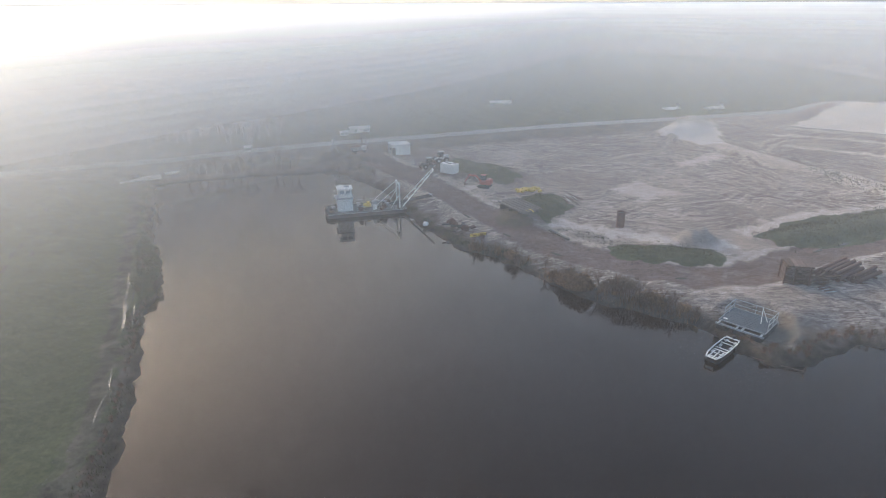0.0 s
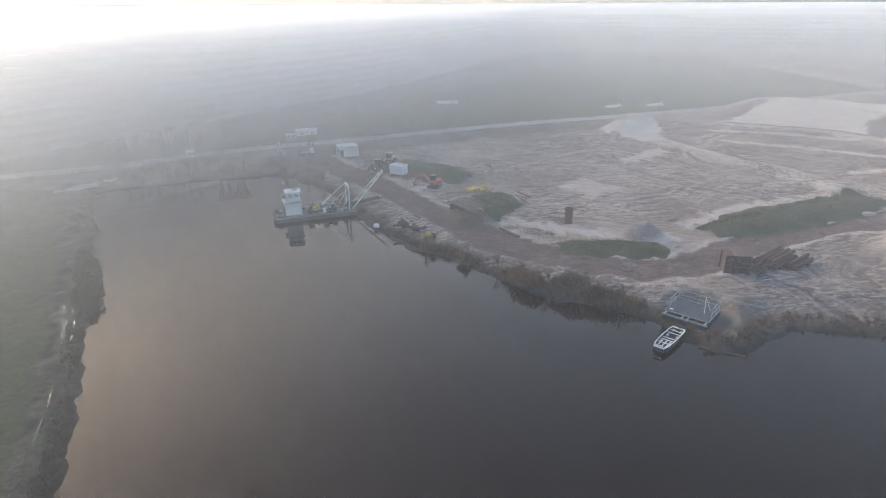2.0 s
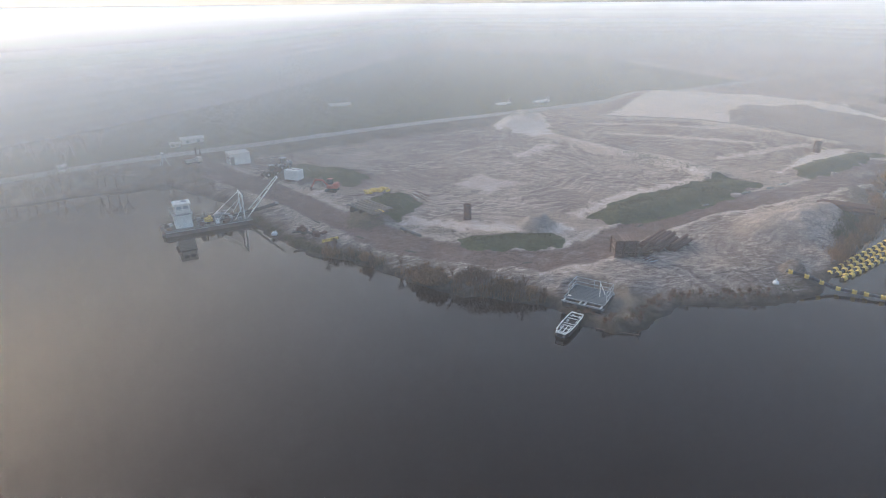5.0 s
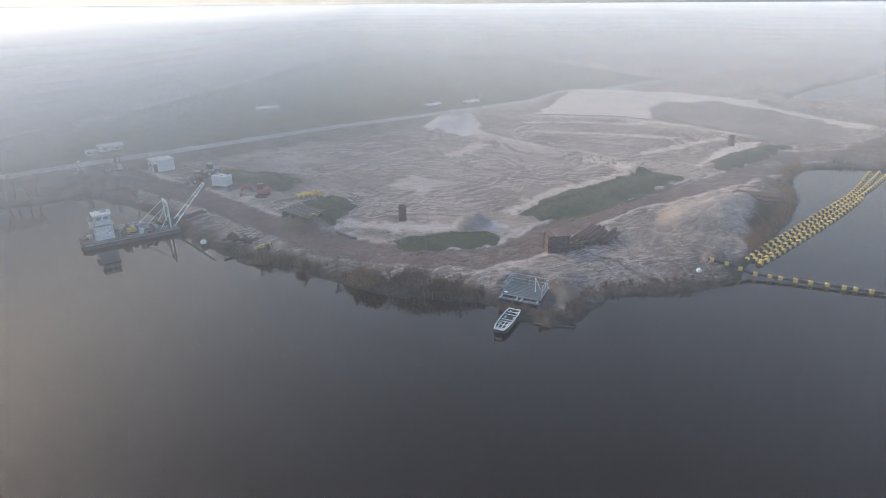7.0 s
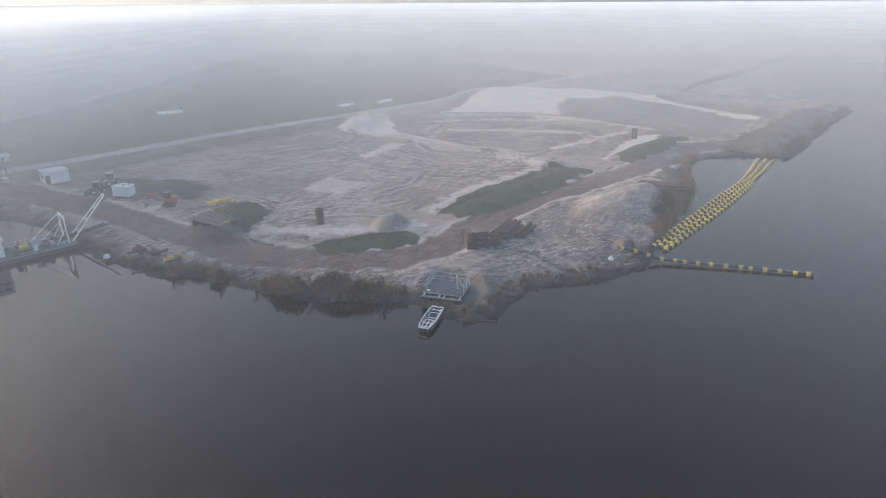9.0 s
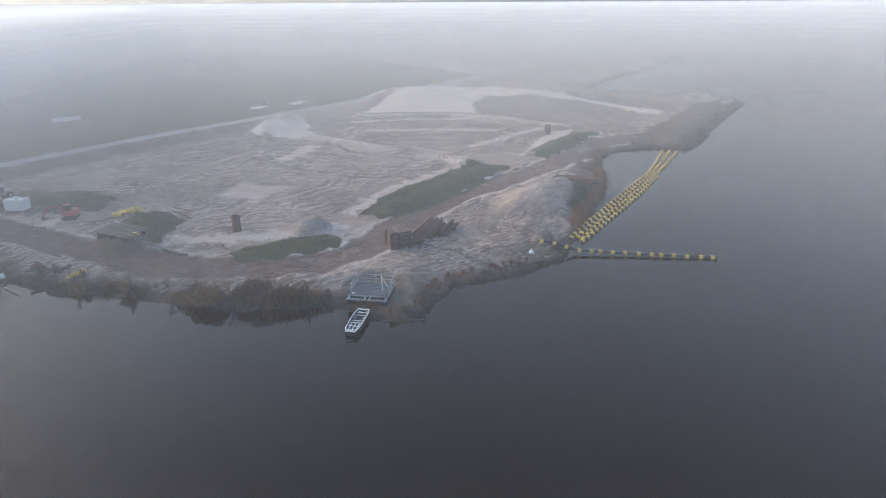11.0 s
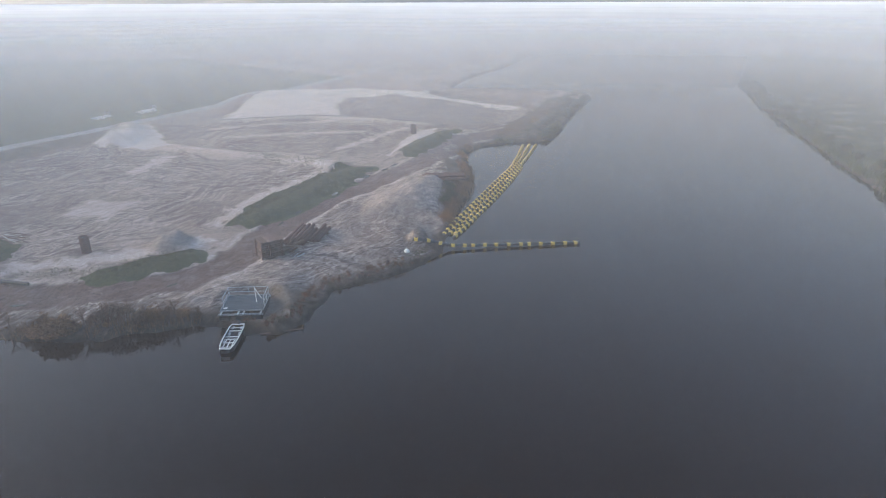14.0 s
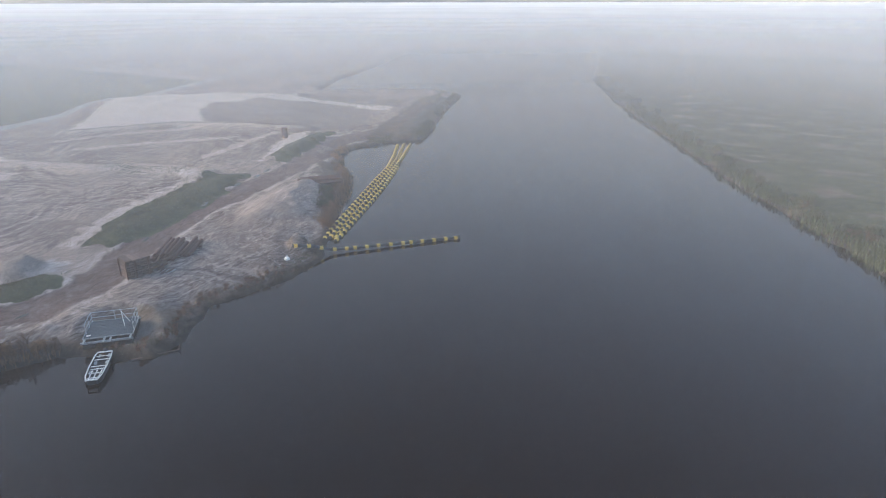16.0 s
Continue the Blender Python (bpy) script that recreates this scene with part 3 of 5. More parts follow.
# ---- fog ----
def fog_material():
    """Ground fog that scatters light; opacity grows away from the camera to imitate haze."""
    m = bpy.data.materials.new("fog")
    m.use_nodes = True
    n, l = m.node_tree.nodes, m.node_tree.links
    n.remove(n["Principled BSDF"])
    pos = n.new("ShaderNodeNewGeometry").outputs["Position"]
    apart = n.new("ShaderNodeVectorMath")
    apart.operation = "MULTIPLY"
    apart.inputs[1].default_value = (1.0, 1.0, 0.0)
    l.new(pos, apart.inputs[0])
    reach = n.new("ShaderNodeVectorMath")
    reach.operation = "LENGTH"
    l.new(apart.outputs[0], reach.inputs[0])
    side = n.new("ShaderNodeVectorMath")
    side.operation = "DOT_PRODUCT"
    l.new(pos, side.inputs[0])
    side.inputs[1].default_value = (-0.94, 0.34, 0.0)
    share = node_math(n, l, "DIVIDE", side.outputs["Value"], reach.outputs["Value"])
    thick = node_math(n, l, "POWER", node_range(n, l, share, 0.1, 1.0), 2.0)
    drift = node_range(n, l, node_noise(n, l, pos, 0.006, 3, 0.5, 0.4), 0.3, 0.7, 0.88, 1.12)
    # Distance is taken from under the camera, so haze is put into the opacity.
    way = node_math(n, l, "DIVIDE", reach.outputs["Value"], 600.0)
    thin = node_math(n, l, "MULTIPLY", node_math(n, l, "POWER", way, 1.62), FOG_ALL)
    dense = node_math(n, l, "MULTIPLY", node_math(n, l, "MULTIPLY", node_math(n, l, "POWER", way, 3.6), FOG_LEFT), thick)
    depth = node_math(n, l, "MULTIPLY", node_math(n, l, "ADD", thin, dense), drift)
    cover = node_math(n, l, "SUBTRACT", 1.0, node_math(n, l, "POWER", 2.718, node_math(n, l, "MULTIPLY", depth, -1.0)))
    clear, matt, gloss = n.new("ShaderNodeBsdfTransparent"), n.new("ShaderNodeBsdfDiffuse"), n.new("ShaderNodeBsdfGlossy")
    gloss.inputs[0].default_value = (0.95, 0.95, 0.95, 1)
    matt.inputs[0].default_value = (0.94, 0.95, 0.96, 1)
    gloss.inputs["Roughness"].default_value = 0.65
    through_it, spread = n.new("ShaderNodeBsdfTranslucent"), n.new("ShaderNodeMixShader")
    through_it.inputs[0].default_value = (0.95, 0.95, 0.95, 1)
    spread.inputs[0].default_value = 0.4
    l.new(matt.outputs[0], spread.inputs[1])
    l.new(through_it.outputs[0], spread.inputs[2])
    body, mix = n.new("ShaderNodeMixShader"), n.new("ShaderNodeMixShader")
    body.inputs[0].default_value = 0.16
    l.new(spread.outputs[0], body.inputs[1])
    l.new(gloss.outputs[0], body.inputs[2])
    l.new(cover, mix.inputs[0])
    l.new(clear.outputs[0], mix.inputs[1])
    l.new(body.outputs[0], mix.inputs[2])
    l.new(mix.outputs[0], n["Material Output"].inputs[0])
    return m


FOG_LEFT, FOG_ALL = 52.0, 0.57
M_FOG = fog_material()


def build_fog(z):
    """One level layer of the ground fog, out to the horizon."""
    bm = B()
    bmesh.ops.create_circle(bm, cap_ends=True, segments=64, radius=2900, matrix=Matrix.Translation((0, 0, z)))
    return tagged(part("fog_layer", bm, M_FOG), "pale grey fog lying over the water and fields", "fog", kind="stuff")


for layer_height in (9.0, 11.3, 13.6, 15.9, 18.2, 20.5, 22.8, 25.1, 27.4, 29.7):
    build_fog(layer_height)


def build_backdrop():
    """The fog closes behind everything, far beyond the fields."""
    m = bpy.data.materials.new("distant_fog")
    m.use_nodes = True
    n, l = m.node_tree.nodes, m.node_tree.links
    n.remove(n["Principled BSDF"])
    lit, backlit, mix = n.new("ShaderNodeBsdfDiffuse"), n.new("ShaderNodeBsdfTranslucent"), n.new("ShaderNodeMixShader")
    lit.inputs[0].default_value = backlit.inputs[0].default_value = (0.52, 0.52, 0.53, 1)
    l.new(lit.outputs[0], mix.inputs[1])
    l.new(backlit.outputs[0], mix.inputs[2])
    l.new(mix.outputs[0], n["Material Output"].inputs[0])
    bm = B()
    bmesh.ops.create_cone(bm, cap_ends=False, segments=96, radius1=2600, radius2=2600, depth=170, matrix=Matrix.Translation((0, 0, 80)))
    return tagged(part("backdrop", bm, m, smooth=True), "pale wall of distant fog", "fog", kind="structure")


build_backdrop()

# ---- the dredger ----
def build_dredger(at, turn):
    d = empty("dredger", at, turn, label="white and black cutter dredger moored at the bank", category="dredger")
    bm = B()
    for v in (-1.75, 1.75):
        box(bm, (16.0, 1.5, 1.4), (0.4, v, 0.2), bevel=0.12)
    box(bm, (10.5, 2.2, 1.3), (-2.6, 0, 0.3))
    hull = part("hull", bm, M_HULL, d, "black steel pontoon hull with rusty stains")
    part("rubbing_strake", box(box(B(), (15.8, 0.1, 0.14), (0.4, -2.53, 0.82)), (15.8, 0.1, 0.14), (0.4, 2.53, 0.82)), M_STEEL, hull, "worn grey steel strake")
    part("deck", box(B(), (15.8, 4.9, 0.06), (0.4, 0, 0.94)), M_DECK, d, "dark muddy steel deck plates")
    for k in range(5):
        part("timber_fender", box(B(), (0.35, 1.0, 0.3), (-7.7, -2.0 + k, 0.75), (0, 0, 4 * (k % 3) - 4), 0.04), M_WOOD, d, "worn yellowish timber fender")
    cabin = part("deckhouse", box(B(), (3.0, 2.8, 2.6), (-3.9, 0, 2.26), bevel=0.06), M_WHITE, d, "white lower deckhouse")
    part("window", box(B(), (0.05, 0.6, 0.5), (-2.38, 0.5, 2.8), bevel=0.01), M_STEEL, cabin, "grey shuttered window")
    part("door", box(B(), (0.05, 0.8, 1.9), (-2.38, -0.7, 2.0), bevel=0.01), M_STEEL, cabin, "grey steel door")
    part("ledge", box(B(), (3.7, 3.4, 0.1), (-4.0, 0, 3.6), bevel=0.02), M_STEEL, d, "grey walkway round the wheelhouse")
    wheelhouse = part("wheelhouse", box(B(), (2.5, 2.3, 1.8), (-3.8, 0, 4.55), bevel=0.05), M_WHITE, d, "white wheelhouse with a band of windows")
    for x, y, w, a in ((-4.4, -1.17, 0.9, 0), (-3.2, -1.17, 0.9, 0), (-2.53, -0.55, 0.9, 90), (-2.53, 0.55, 0.9, 90), (-5.07, -0.5, 0.9, 90)):
        part("pane", box(B(), (w, 0.04, 0.6), (x, y, 4.85), (0, 0, a), 0.01), M_PANE, wheelhouse, "pale reflecting pane")
    roof = part("roof", box(B(), (3.1, 2.9, 0.16), (-3.8, 0, 5.53), bevel=0.05), M_WHITE, d, "bright white overhanging roof")
    part("roof_hatch", box(B(), (1.0, 0.7, 0.2), (-3.3, 0.2, 5.7), bevel=0.04), M_STEEL, roof, "grey roof hatch")
    part("roof_vent", rod(B(), (-4.6, 0.5, 5.6), (-4.6, 0.5, 6.0), 0.13), M_WHITE, roof)
    # Railing round the upper walkway and along the deck.
    for y in (-1.65, 1.65):
        part("handrail", rod(B(), (-5.8, y, 4.5), (-2.2, y, 4.5), 0.025), M_STEEL, d)
        for x in (-5.8, -4.6, -3.4, -2.2):
            part("rail_post", rod(B(), (x, y, 3.6), (x, y, 4.5), 0.025), M_STEEL, d)
    for y in (-2.4, 2.4):
        part("deck_rail", rod(B(), (-1.6, y, 2.0), (5.6, y, 2.0), 0.03), M_STEEL, d)
        for k in range(6):
            part("rail_post", rod(B(), (-1.6 + k * 1.44, y, 1.0), (-1.6 + k * 1.44, y, 2.0), 0.03), M_STEEL, d)
    # Engine, pump and winches.
    engine = part("engine", box(box(B(), (1.5, 1.0, 0.7), (0.6, 0.2, 1.4), bevel=0.1), (0.6, 0.7, 0.4), (0.9, 0.2, 1.9), bevel=0.08), M_YELLOW, d, "yellow diesel engine")
    part("exhaust", rod(B(), (0.1, 0.5, 2.0), (0.1, 0.5, 3.2), 0.09), M_RUST, engine, "rusty exhaust pipe")
    pump = rod(rod(B(), (2.4, -0.45, 1.75), (2.4, 0.45, 1.75), 0.72, seg=20), (2.4, 0.4, 2.2), (4.8, 0.9, 1.6), 0.22, seg=12)
    part("pump", pump, M_STEEL, d, "grey dredge pump with its pipe")
    for x, y in ((3.9, -1.3), (5.1, 1.2), (-0.9, -1.6)):
        w = part("winch", rod(B(), (x, y - 0.5, 1.5), (x, y + 0.5, 1.5), 0.3, seg=14), M_DARK, d, "dark winch drum")
        for s in (-0.52, 0.52):
            part("flange", rod(B(), (x, y + s - 0.03, 1.5), (x, y + s + 0.03, 1.5), 0.46, seg=16), M_RUST, w)
    for x, y, sx, sy, sz in ((-1.0, 1.2, 0.8, 0.6, 0.7), (1.9, -1.9, 0.7, 0.5, 0.9), (4.6, -0.2, 0.9, 0.7, 0.6)):
        part("locker", box(B(), (sx, sy, sz), (x, y, 1.06 + sz / 2), bevel=0.04), M_WHITE if y < -1 else M_STEEL, d)
    part("discharge_pipe", rod(B(), (-7.2, 1.9, 1.2), (2.2, 1.5, 1.4), 0.18, seg=12), M_DARK, d, "dark discharge pipe along the deck")
    for k, (x, y) in enumerate(((-6.6, -1.4), (-6.9, 0.3), (-6.2, 1.0), (3.3, -2.0), (4.4, 1.9), (6.1, -1.9))):
        part("deck_crate", box(B(), (0.9, 0.6, 0.45 + 0.1 * (k % 3)), (x, y, 1.2), (0, 0, 17 * k), 0.04), (M_WOOD, M_DARK, M_STEEL)[k % 3], d)
    for k in range(4):
        part("hose", rod(B(), (-1.2 + k * 1.4, -0.6 + 0.2 * k, 1.06), (0.6 + k * 1.5, -1.5 + 0.5 * k, 1.1), 0.09, seg=8), M_RUBBER, d, "black hose on deck")
    # Portal frame with its stays.
    for y in (-1.75, 1.75):
        part("portal_post", box(B(), (0.24, 0.2, 4.7), (7.0, y, 3.3), bevel=0.02), M_WHITE, d)
        part("stay", rod(B(), (6.95, y, 5.6), (1.5, y * 1.1, 1.3), 0.05, seg=6), M_WHITE, d, "pale steel stay")
        part("back_brace", rod(B(), (6.9, y, 3.6), (5.2, y, 1.06), 0.07), M_WHITE, d)
    part("portal_beam", box(B(), (0.28, 3.8, 0.3), (7.0, 0, 5.7), bevel=0.03), M_WHITE, d)
    part("sheave_block", box(B(), (0.45, 0.45, 0.6), (7.3, 0.3, 5.3), bevel=0.06), M_STEEL, d)
    # White hoisting boom of two beams with rungs.
    foot, tip = Vector((7.7, 0, 1.0)), Vector((14.4, 0, 8.0))
    for y in (-1, 1):
        a, b = foot + Vector((0, 1.25 * y, 0)), tip + Vector((0, 0.5 * y, 0))
        m = Matrix.Translation((a + b) / 2) @ (b - a).to_track_quat("Z", "Y").to_matrix().to_4x4()
        bm = B()
        bmesh.ops.create_cube(bm, size=1, matrix=m @ Matrix.Diagonal((0.17, 0.2, (b - a).length, 1)))
        part("boom_beam", bm, M_WHITE, d, "white box beam of the boom")
    for k in (0.2, 0.45, 0.7, 0.99):
        p, w = foot.lerp(tip, k), 1.25 - 0.75 * k
        part("rung", rod(B(), p + Vector((0, -w, 0)), p + Vector((0, w, 0)), 0.07 if k < 0.95 else 0.14), M_WHITE, d)
    part("hoist_cable", rod(B(), (7.0, 0, 5.7), tip, 0.02, seg=5), M_DARK, d)
    part("hoist_cable", rod(B(), tip, (13.2, 0, 2.3), 0.02, seg=5), M_DARK, d)
    # Dark cutter ladder over the bank.
    for y in (-0.55, 0.55):
        part("ladder_beam", rod(B(), (5.5, y, 1.3), (13.9, y, 2.5), 0.17, seg=6), M_DARK, d)
    for k in range(8):
        x = 6.2 + k
        part("ladder_brace", rod(B(), (x, -0.55, 1.4 + (x - 5.5) / 7), (x + 0.7, 0.55, 1.5 + (x - 5.5) / 7), 0.07, seg=6), M_DARK, d)
    part("suction_pipe", rod(B(), (5.0, 0, 1.5), (14.0, 0, 2.6), 0.2, seg=12), M_DARK, d, "dark suction pipe")
    part("cutter_head", rod(rod(B(), (13.7, 0, 2.55), (14.2, 0, 2.62), 0.4, 0.22, 10), (13.6, 0, 2.5), (13.75, 0, 2.55), 0.45, seg=12), M_STEEL, d, "worn grey cutter head")
    return d


M_DECK = material("deck_plate", (0.15, 0.15, 0.15), 0.7, 0.1, dirt=(0.07, 0.06, 0.05), scale=0.8)
M_PANE = material("hazy_window_glass", (0.3, 0.33, 0.36), 0.1, vary=0.05, dirt_amount=0.1)
build_dredger((-16.0, 120.0, 0.0), 14.5)


# ---- buildings ----
def build_hut(at, turn):
    h = empty("site_hut", at, turn, label="white flat-roofed site hut beside the haul road", category="hut")
    wall = part("wall", box(B(), (5.0, 4.2, 2.6), (0, 0, 1.3), bevel=0.03), M_WHITE, h, "white panelled walls")
    part("roof", box(B(), (5.3, 4.5, 0.16), (0, 0, 2.68), bevel=0.03), M_WHITE_ROOF, h, "pale flat roof with an overhang")
    part("door", box(B(), (0.9, 0.05, 1.95), (-1.9, -2.11, 1.0), bevel=0.01), M_DARK, wall, "dark door")
    part("window", box(B(), (0.05, 1.0, 0.7), (-2.51, -0.3, 1.5), bevel=0.01), M_GLASS, wall)
    for k in range(3):
        part("panel_joint", box(B(), (0.05, 0.04, 2.1), (-0.6 + k * 1.0, -2.11, 1.3)), M_STEEL, wall)
    for x in (-2, 2):
        part("footing", box(B(), (0.5, 3.9, 0.3), (x, 0, -0.1)), M_CONCRETE, h)


build_hut((-11.6, 162.8, height(-11.6, 162.8) + 0.1), 17)


def build_shed(at, turn, w, dpt, h, label, mat):
    s = empty("shed", at, turn, label=label, category="shed")
    wall = part("wall", box(B(), (w, dpt, h), (0, 0, h / 2)), mat, s)
    bm = B()
    for sgn in (-1, 1):
        box(bm, (w + 0.6, dpt * 0.54, 0.12), (0, sgn * dpt * 0.26, h + dpt * 0.085), (-sgn * 18, 0, 0))
    part("roof", bm, M_WHITE_ROOF, s, "pale shallow gabled roof")
    for k in range(2):
        part("window", box(B(), (0.8, 0.06, 0.6), (-w / 4 + k * w / 2, -dpt / 2 - 0.02, h * 0.6)), M_STEEL, wall)
    part("door", box(B(), (0.06, 1.8, 2.0), (w / 2 + 0.02, 0, 1.0)), M_STEEL, wall)
    return s


for x, y, turn, w, dpt, h, words in (
        (-92, 184, 30, 5, 4, 1.6, "long white shed beyond the dike road in fog"),
        (-87, 196, 30, 7, 4, 1.6, "white shed with a pale roof in a farmyard"),
        (-116, 204, 35, 9, 5, 2.4, "large pale barn half lost in fog"),
        (-26, 193.5, 15, 6, 4.0, 1.2, "low pale shed behind the road in fog"),
        (-30, 188.5, 15, 2.6, 2.2, 0.9, "small pale shed beside the field"),
        (22.8, 250, 5, 8, 4, 0.3, "low white field shelter far off in fog"),
        (85, 234, 20, 6, 3, 0.3, "pale field shelter by the far road"),
        (101, 234, 20, 7, 3, 0.4, "white field shelter by the far road"),
        (-52, 163.5, 30, 1.6, 1.2, 1.4, "small white cabinet on the road verge")):
    build_shed((x, y, height(x, y) - 0.05), turn, w, dpt, h, words, M_WHITE)


# ---- vehicles and machines ----
def wheel(parent, x, y, r, w, name="wheel"):
    tyre = part(name, rod(B(), (x, y - w / 2, r), (x, y + w / 2, r), r, seg=18), M_RUBBER, parent, "black muddy tyre")
    part("rim", rod(B(), (x, y - w / 2 - 0.02, r), (x, y + w / 2 + 0.02, r), r * 0.5, seg=12), M_STEEL, tyre, "dusty grey rim")


def build_loader(at, turn, label, paint):
    v = empty("wheel_loader", at, turn, label=label, category="loader")
    v.scale = (0.85, 0.85, 0.85)
    for x in (-1.3, 1.3):
        for y in (-0.95, 0.95):
            wheel(v, x, y, 0.75, 0.5)
    part("body", box(box(B(), (2.3, 1.5, 0.9), (-1.4, 0, 1.5), bevel=0.12), (1.6, 1.2, 0.6), (1.0, 0, 1.15), bevel=0.08), paint, v)
    cab = part("cab", box(B(), (1.3, 1.3, 1.4), (0.0, 0, 2.35), bevel=0.08), M_GLASS, v, "dark glazed cab")
    part("cab_roof", box(B(), (1.5, 1.5, 0.14), (0.0, 0, 3.1), bevel=0.04), M_STEEL, cab, "dusty grey cab roof")
    for y in (-0.55, 0.55):
        part("lift_arm", rod(B(), (0.7, y, 1.6), (2.7, y, 0.7), 0.12, seg=6), M_DARK, v)
    bm = box(box(B(), (0.9, 2.4, 0.12), (3.0, 0, 0.16)), (0.12, 2.4, 0.9), (2.6, 0, 0.55))
    part("bucket", bm, M_RUST, v, "worn steel bucket")
    part("exhaust", rod(B(), (-1.6, 0.4, 1.9), (-1.6, 0.4, 2.7), 0.06), M_DARK, v)


build_loader((-3.4, 146.0, height(-3.4, 146.0)), 200, "dark muddy wheel loader with a dusty grey cab roof", M_DARK)
build_loader((-0.6, 147.2, height(-0.6, 147.2)), 215, "dark grey wheel loader parked beside a white container", M_STEEL)


def build_container(at, turn):
    c = empty("fuel_container", at, turn, label="white box container standing among parked machines", category="container")
    b = part("body", box(B(), (3.7, 2.3, 2.2), (0, 0, 1.15), bevel=0.05), M_WHITE, c)
    for k in range(9):
        part("rib", box(B(), (0.1, 0.06, 1.9), (-1.6 + k * 0.4, -1.17, 1.15)), M_WHITE, b)
    for x, y in ((-1.1, 0.3), (0.3, -0.2), (1.2, 0.4)):
        part("roof_cover", box(B(), (0.7, 0.6, 0.08), (x, y, 2.29), (0, 0, 20 * x), 0.02), M_DARK, b, "dark cover on the roof")
    part("skid", box(box(B(), (3.7, 0.2, 0.12), (0, -0.8, 0)), (3.7, 0.2, 0.12), (0, 0.8, 0)), M_RUST, c)
    part("door", box(B(), (0.05, 1.8, 1.9), (1.87, 0, 1.15), bevel=0.01), M_WHITE, b)


build_container((1.5, 141.2, height(1.5, 141.2) + 0.02), -38)


def build_excavator(at, turn):
    v = empty("excavator", at, turn, label="faded red crawler excavator with its arm lowered", category="excavator")
    v.scale = (0.85, 0.85, 0.85)
    for y in (-1.05, 1.05):
        t = part("crawler_track", box(B(), (3.3, 0.5, 0.75), (0, y, 0.38), bevel=0.3), M_RUBBER, v, "muddy black crawler track")
        for k in range(4):
            part("roller", rod(B(), (-1.1 + k * 0.73, y - 0.28, 0.38), (-1.1 + k * 0.73, y + 0.28, 0.38), 0.22, seg=10), M_DARK, t)
    body = part("body", box(box(B(), (2.9, 2.3, 0.8), (-0.4, 0, 1.35), bevel=0.12), (1.3, 2.2, 0.6), (-1.2, 0, 1.95), bevel=0.15), M_RED, v, "faded red engine housing")
    cab = part("cab", box(B(), (1.3, 0.95, 1.5), (0.5, -0.65, 2.3), bevel=0.1), M_GLASS, v, "dark glazed cab")
    part("cab_roof", box(B(), (1.35, 1.0, 0.1), (0.5, -0.65, 3.07), bevel=0.03), M_RED, cab)
    a, b, c = Vector((0.9, 0.2, 1.6)), Vector((3.4, 0.2, 3.1)), Vector((5.2, 0.2, 1.7))
    part("boom", rod(rod(B(), a, (2.2, 0.2, 2.9), 0.24, 0.26, 6), (2.2, 0.2, 2.9), b + Vector((0.6, 0, -0.2)), 0.26, 0.18, 6), M_RED, v, "faded red boom")
    part("stick", rod(B(), b + Vector((0.5, 0, 0.1)), c + Vector((0, 0, -0.6)), 0.2, 0.15, 6), M_RED, v)
    part("hydraulic_ram", rod(B(), (1.4, 0.2, 1.5), (2.5, 0.2, 2.7), 0.07), M_STEEL, v)
    bm = box(box(B(), (0.7, 1.1, 0.1), (5.0, 0.2, 0.35), (0, 25, 0)), (0.1, 1.1, 0.8), (5.3, 0.2, 0.6), (0, 15, 0))
    part("bucket", bm, M_RUST, v, "rusty digging bucket")
    part("exhaust", rod(B(), (-1.2, 0.6, 2.2), (-1.2, 0.6, 2.7), 0.06), M_DARK, body)


build_excavator((9.0, 130.6, height(9.0, 130.6)), 158)


def build_truck(at, turn):
    v = empty("truck", at, turn, label="small beige tipper truck parked at the site gate", category="truck")
    v.scale = (0.8, 0.8, 0.8)
    for x in (-1.5, 1.6):
        for y in (-0.85, 0.85):
            wheel(v, x, y, 0.45, 0.35)
    part("chassis", box(B(), (5.0, 0.9, 0.25), (0, 0, 0.75)), M_DARK, v)
    cab = part("cab", box(B(), (1.5, 1.9, 1.5), (1.75, 0, 1.5), bevel=0.15), M_CONCRETE, v, "beige cab")
    part("windscreen", box(B(), (0.05, 1.6, 0.6), (2.5, 0, 1.8), (0, -8, 0)), M_GLASS, cab)
    bm = box(B(), (3.3, 2.0, 0.12), (-0.9, 0, 1.0))
    for y in (-1.0, 1.0):
        box(bm, (3.3, 0.08, 0.7), (-0.9, y, 1.35))
    for x in (-2.55, 0.75):
        box(bm, (0.08, 2.0, 0.7), (x, 0, 1.35))
    part("load_bed", bm, M_STEEL, v, "grey open load bed")


build_truck((-22.4, 164.4, height(-22.4, 164.4)), 25)


def build_mast(at):
    t = empty("light_mast", at, 0, label="pale tripod mast with a white round lamp", category="mast")
    for k in range(3):
        a = math.tau * k / 3 + 0.4
        part("leg", rod(B(), (1.5 * math.cos(a), 1.5 * math.sin(a), -0.2), (0, 0, 3.2), 0.06, seg=6), M_ALU, t)
    part("crossbar", rod(B(), (-0.7, 0, 1.6), (0.7, 0.2, 1.6), 0.04, seg=6), M_ALU, t)
    bm = B()
    bmesh.ops.create_uvsphere(bm, u_segments=14, v_segments=8, radius=0.36, matrix=Matrix.Translation((0, 0, 3.4)) @ Matrix.Diagonal((1, 1, 0.75, 1)))
    part("lamp_housing", bm, M_WHITE, t, "white round housing", smooth=True)


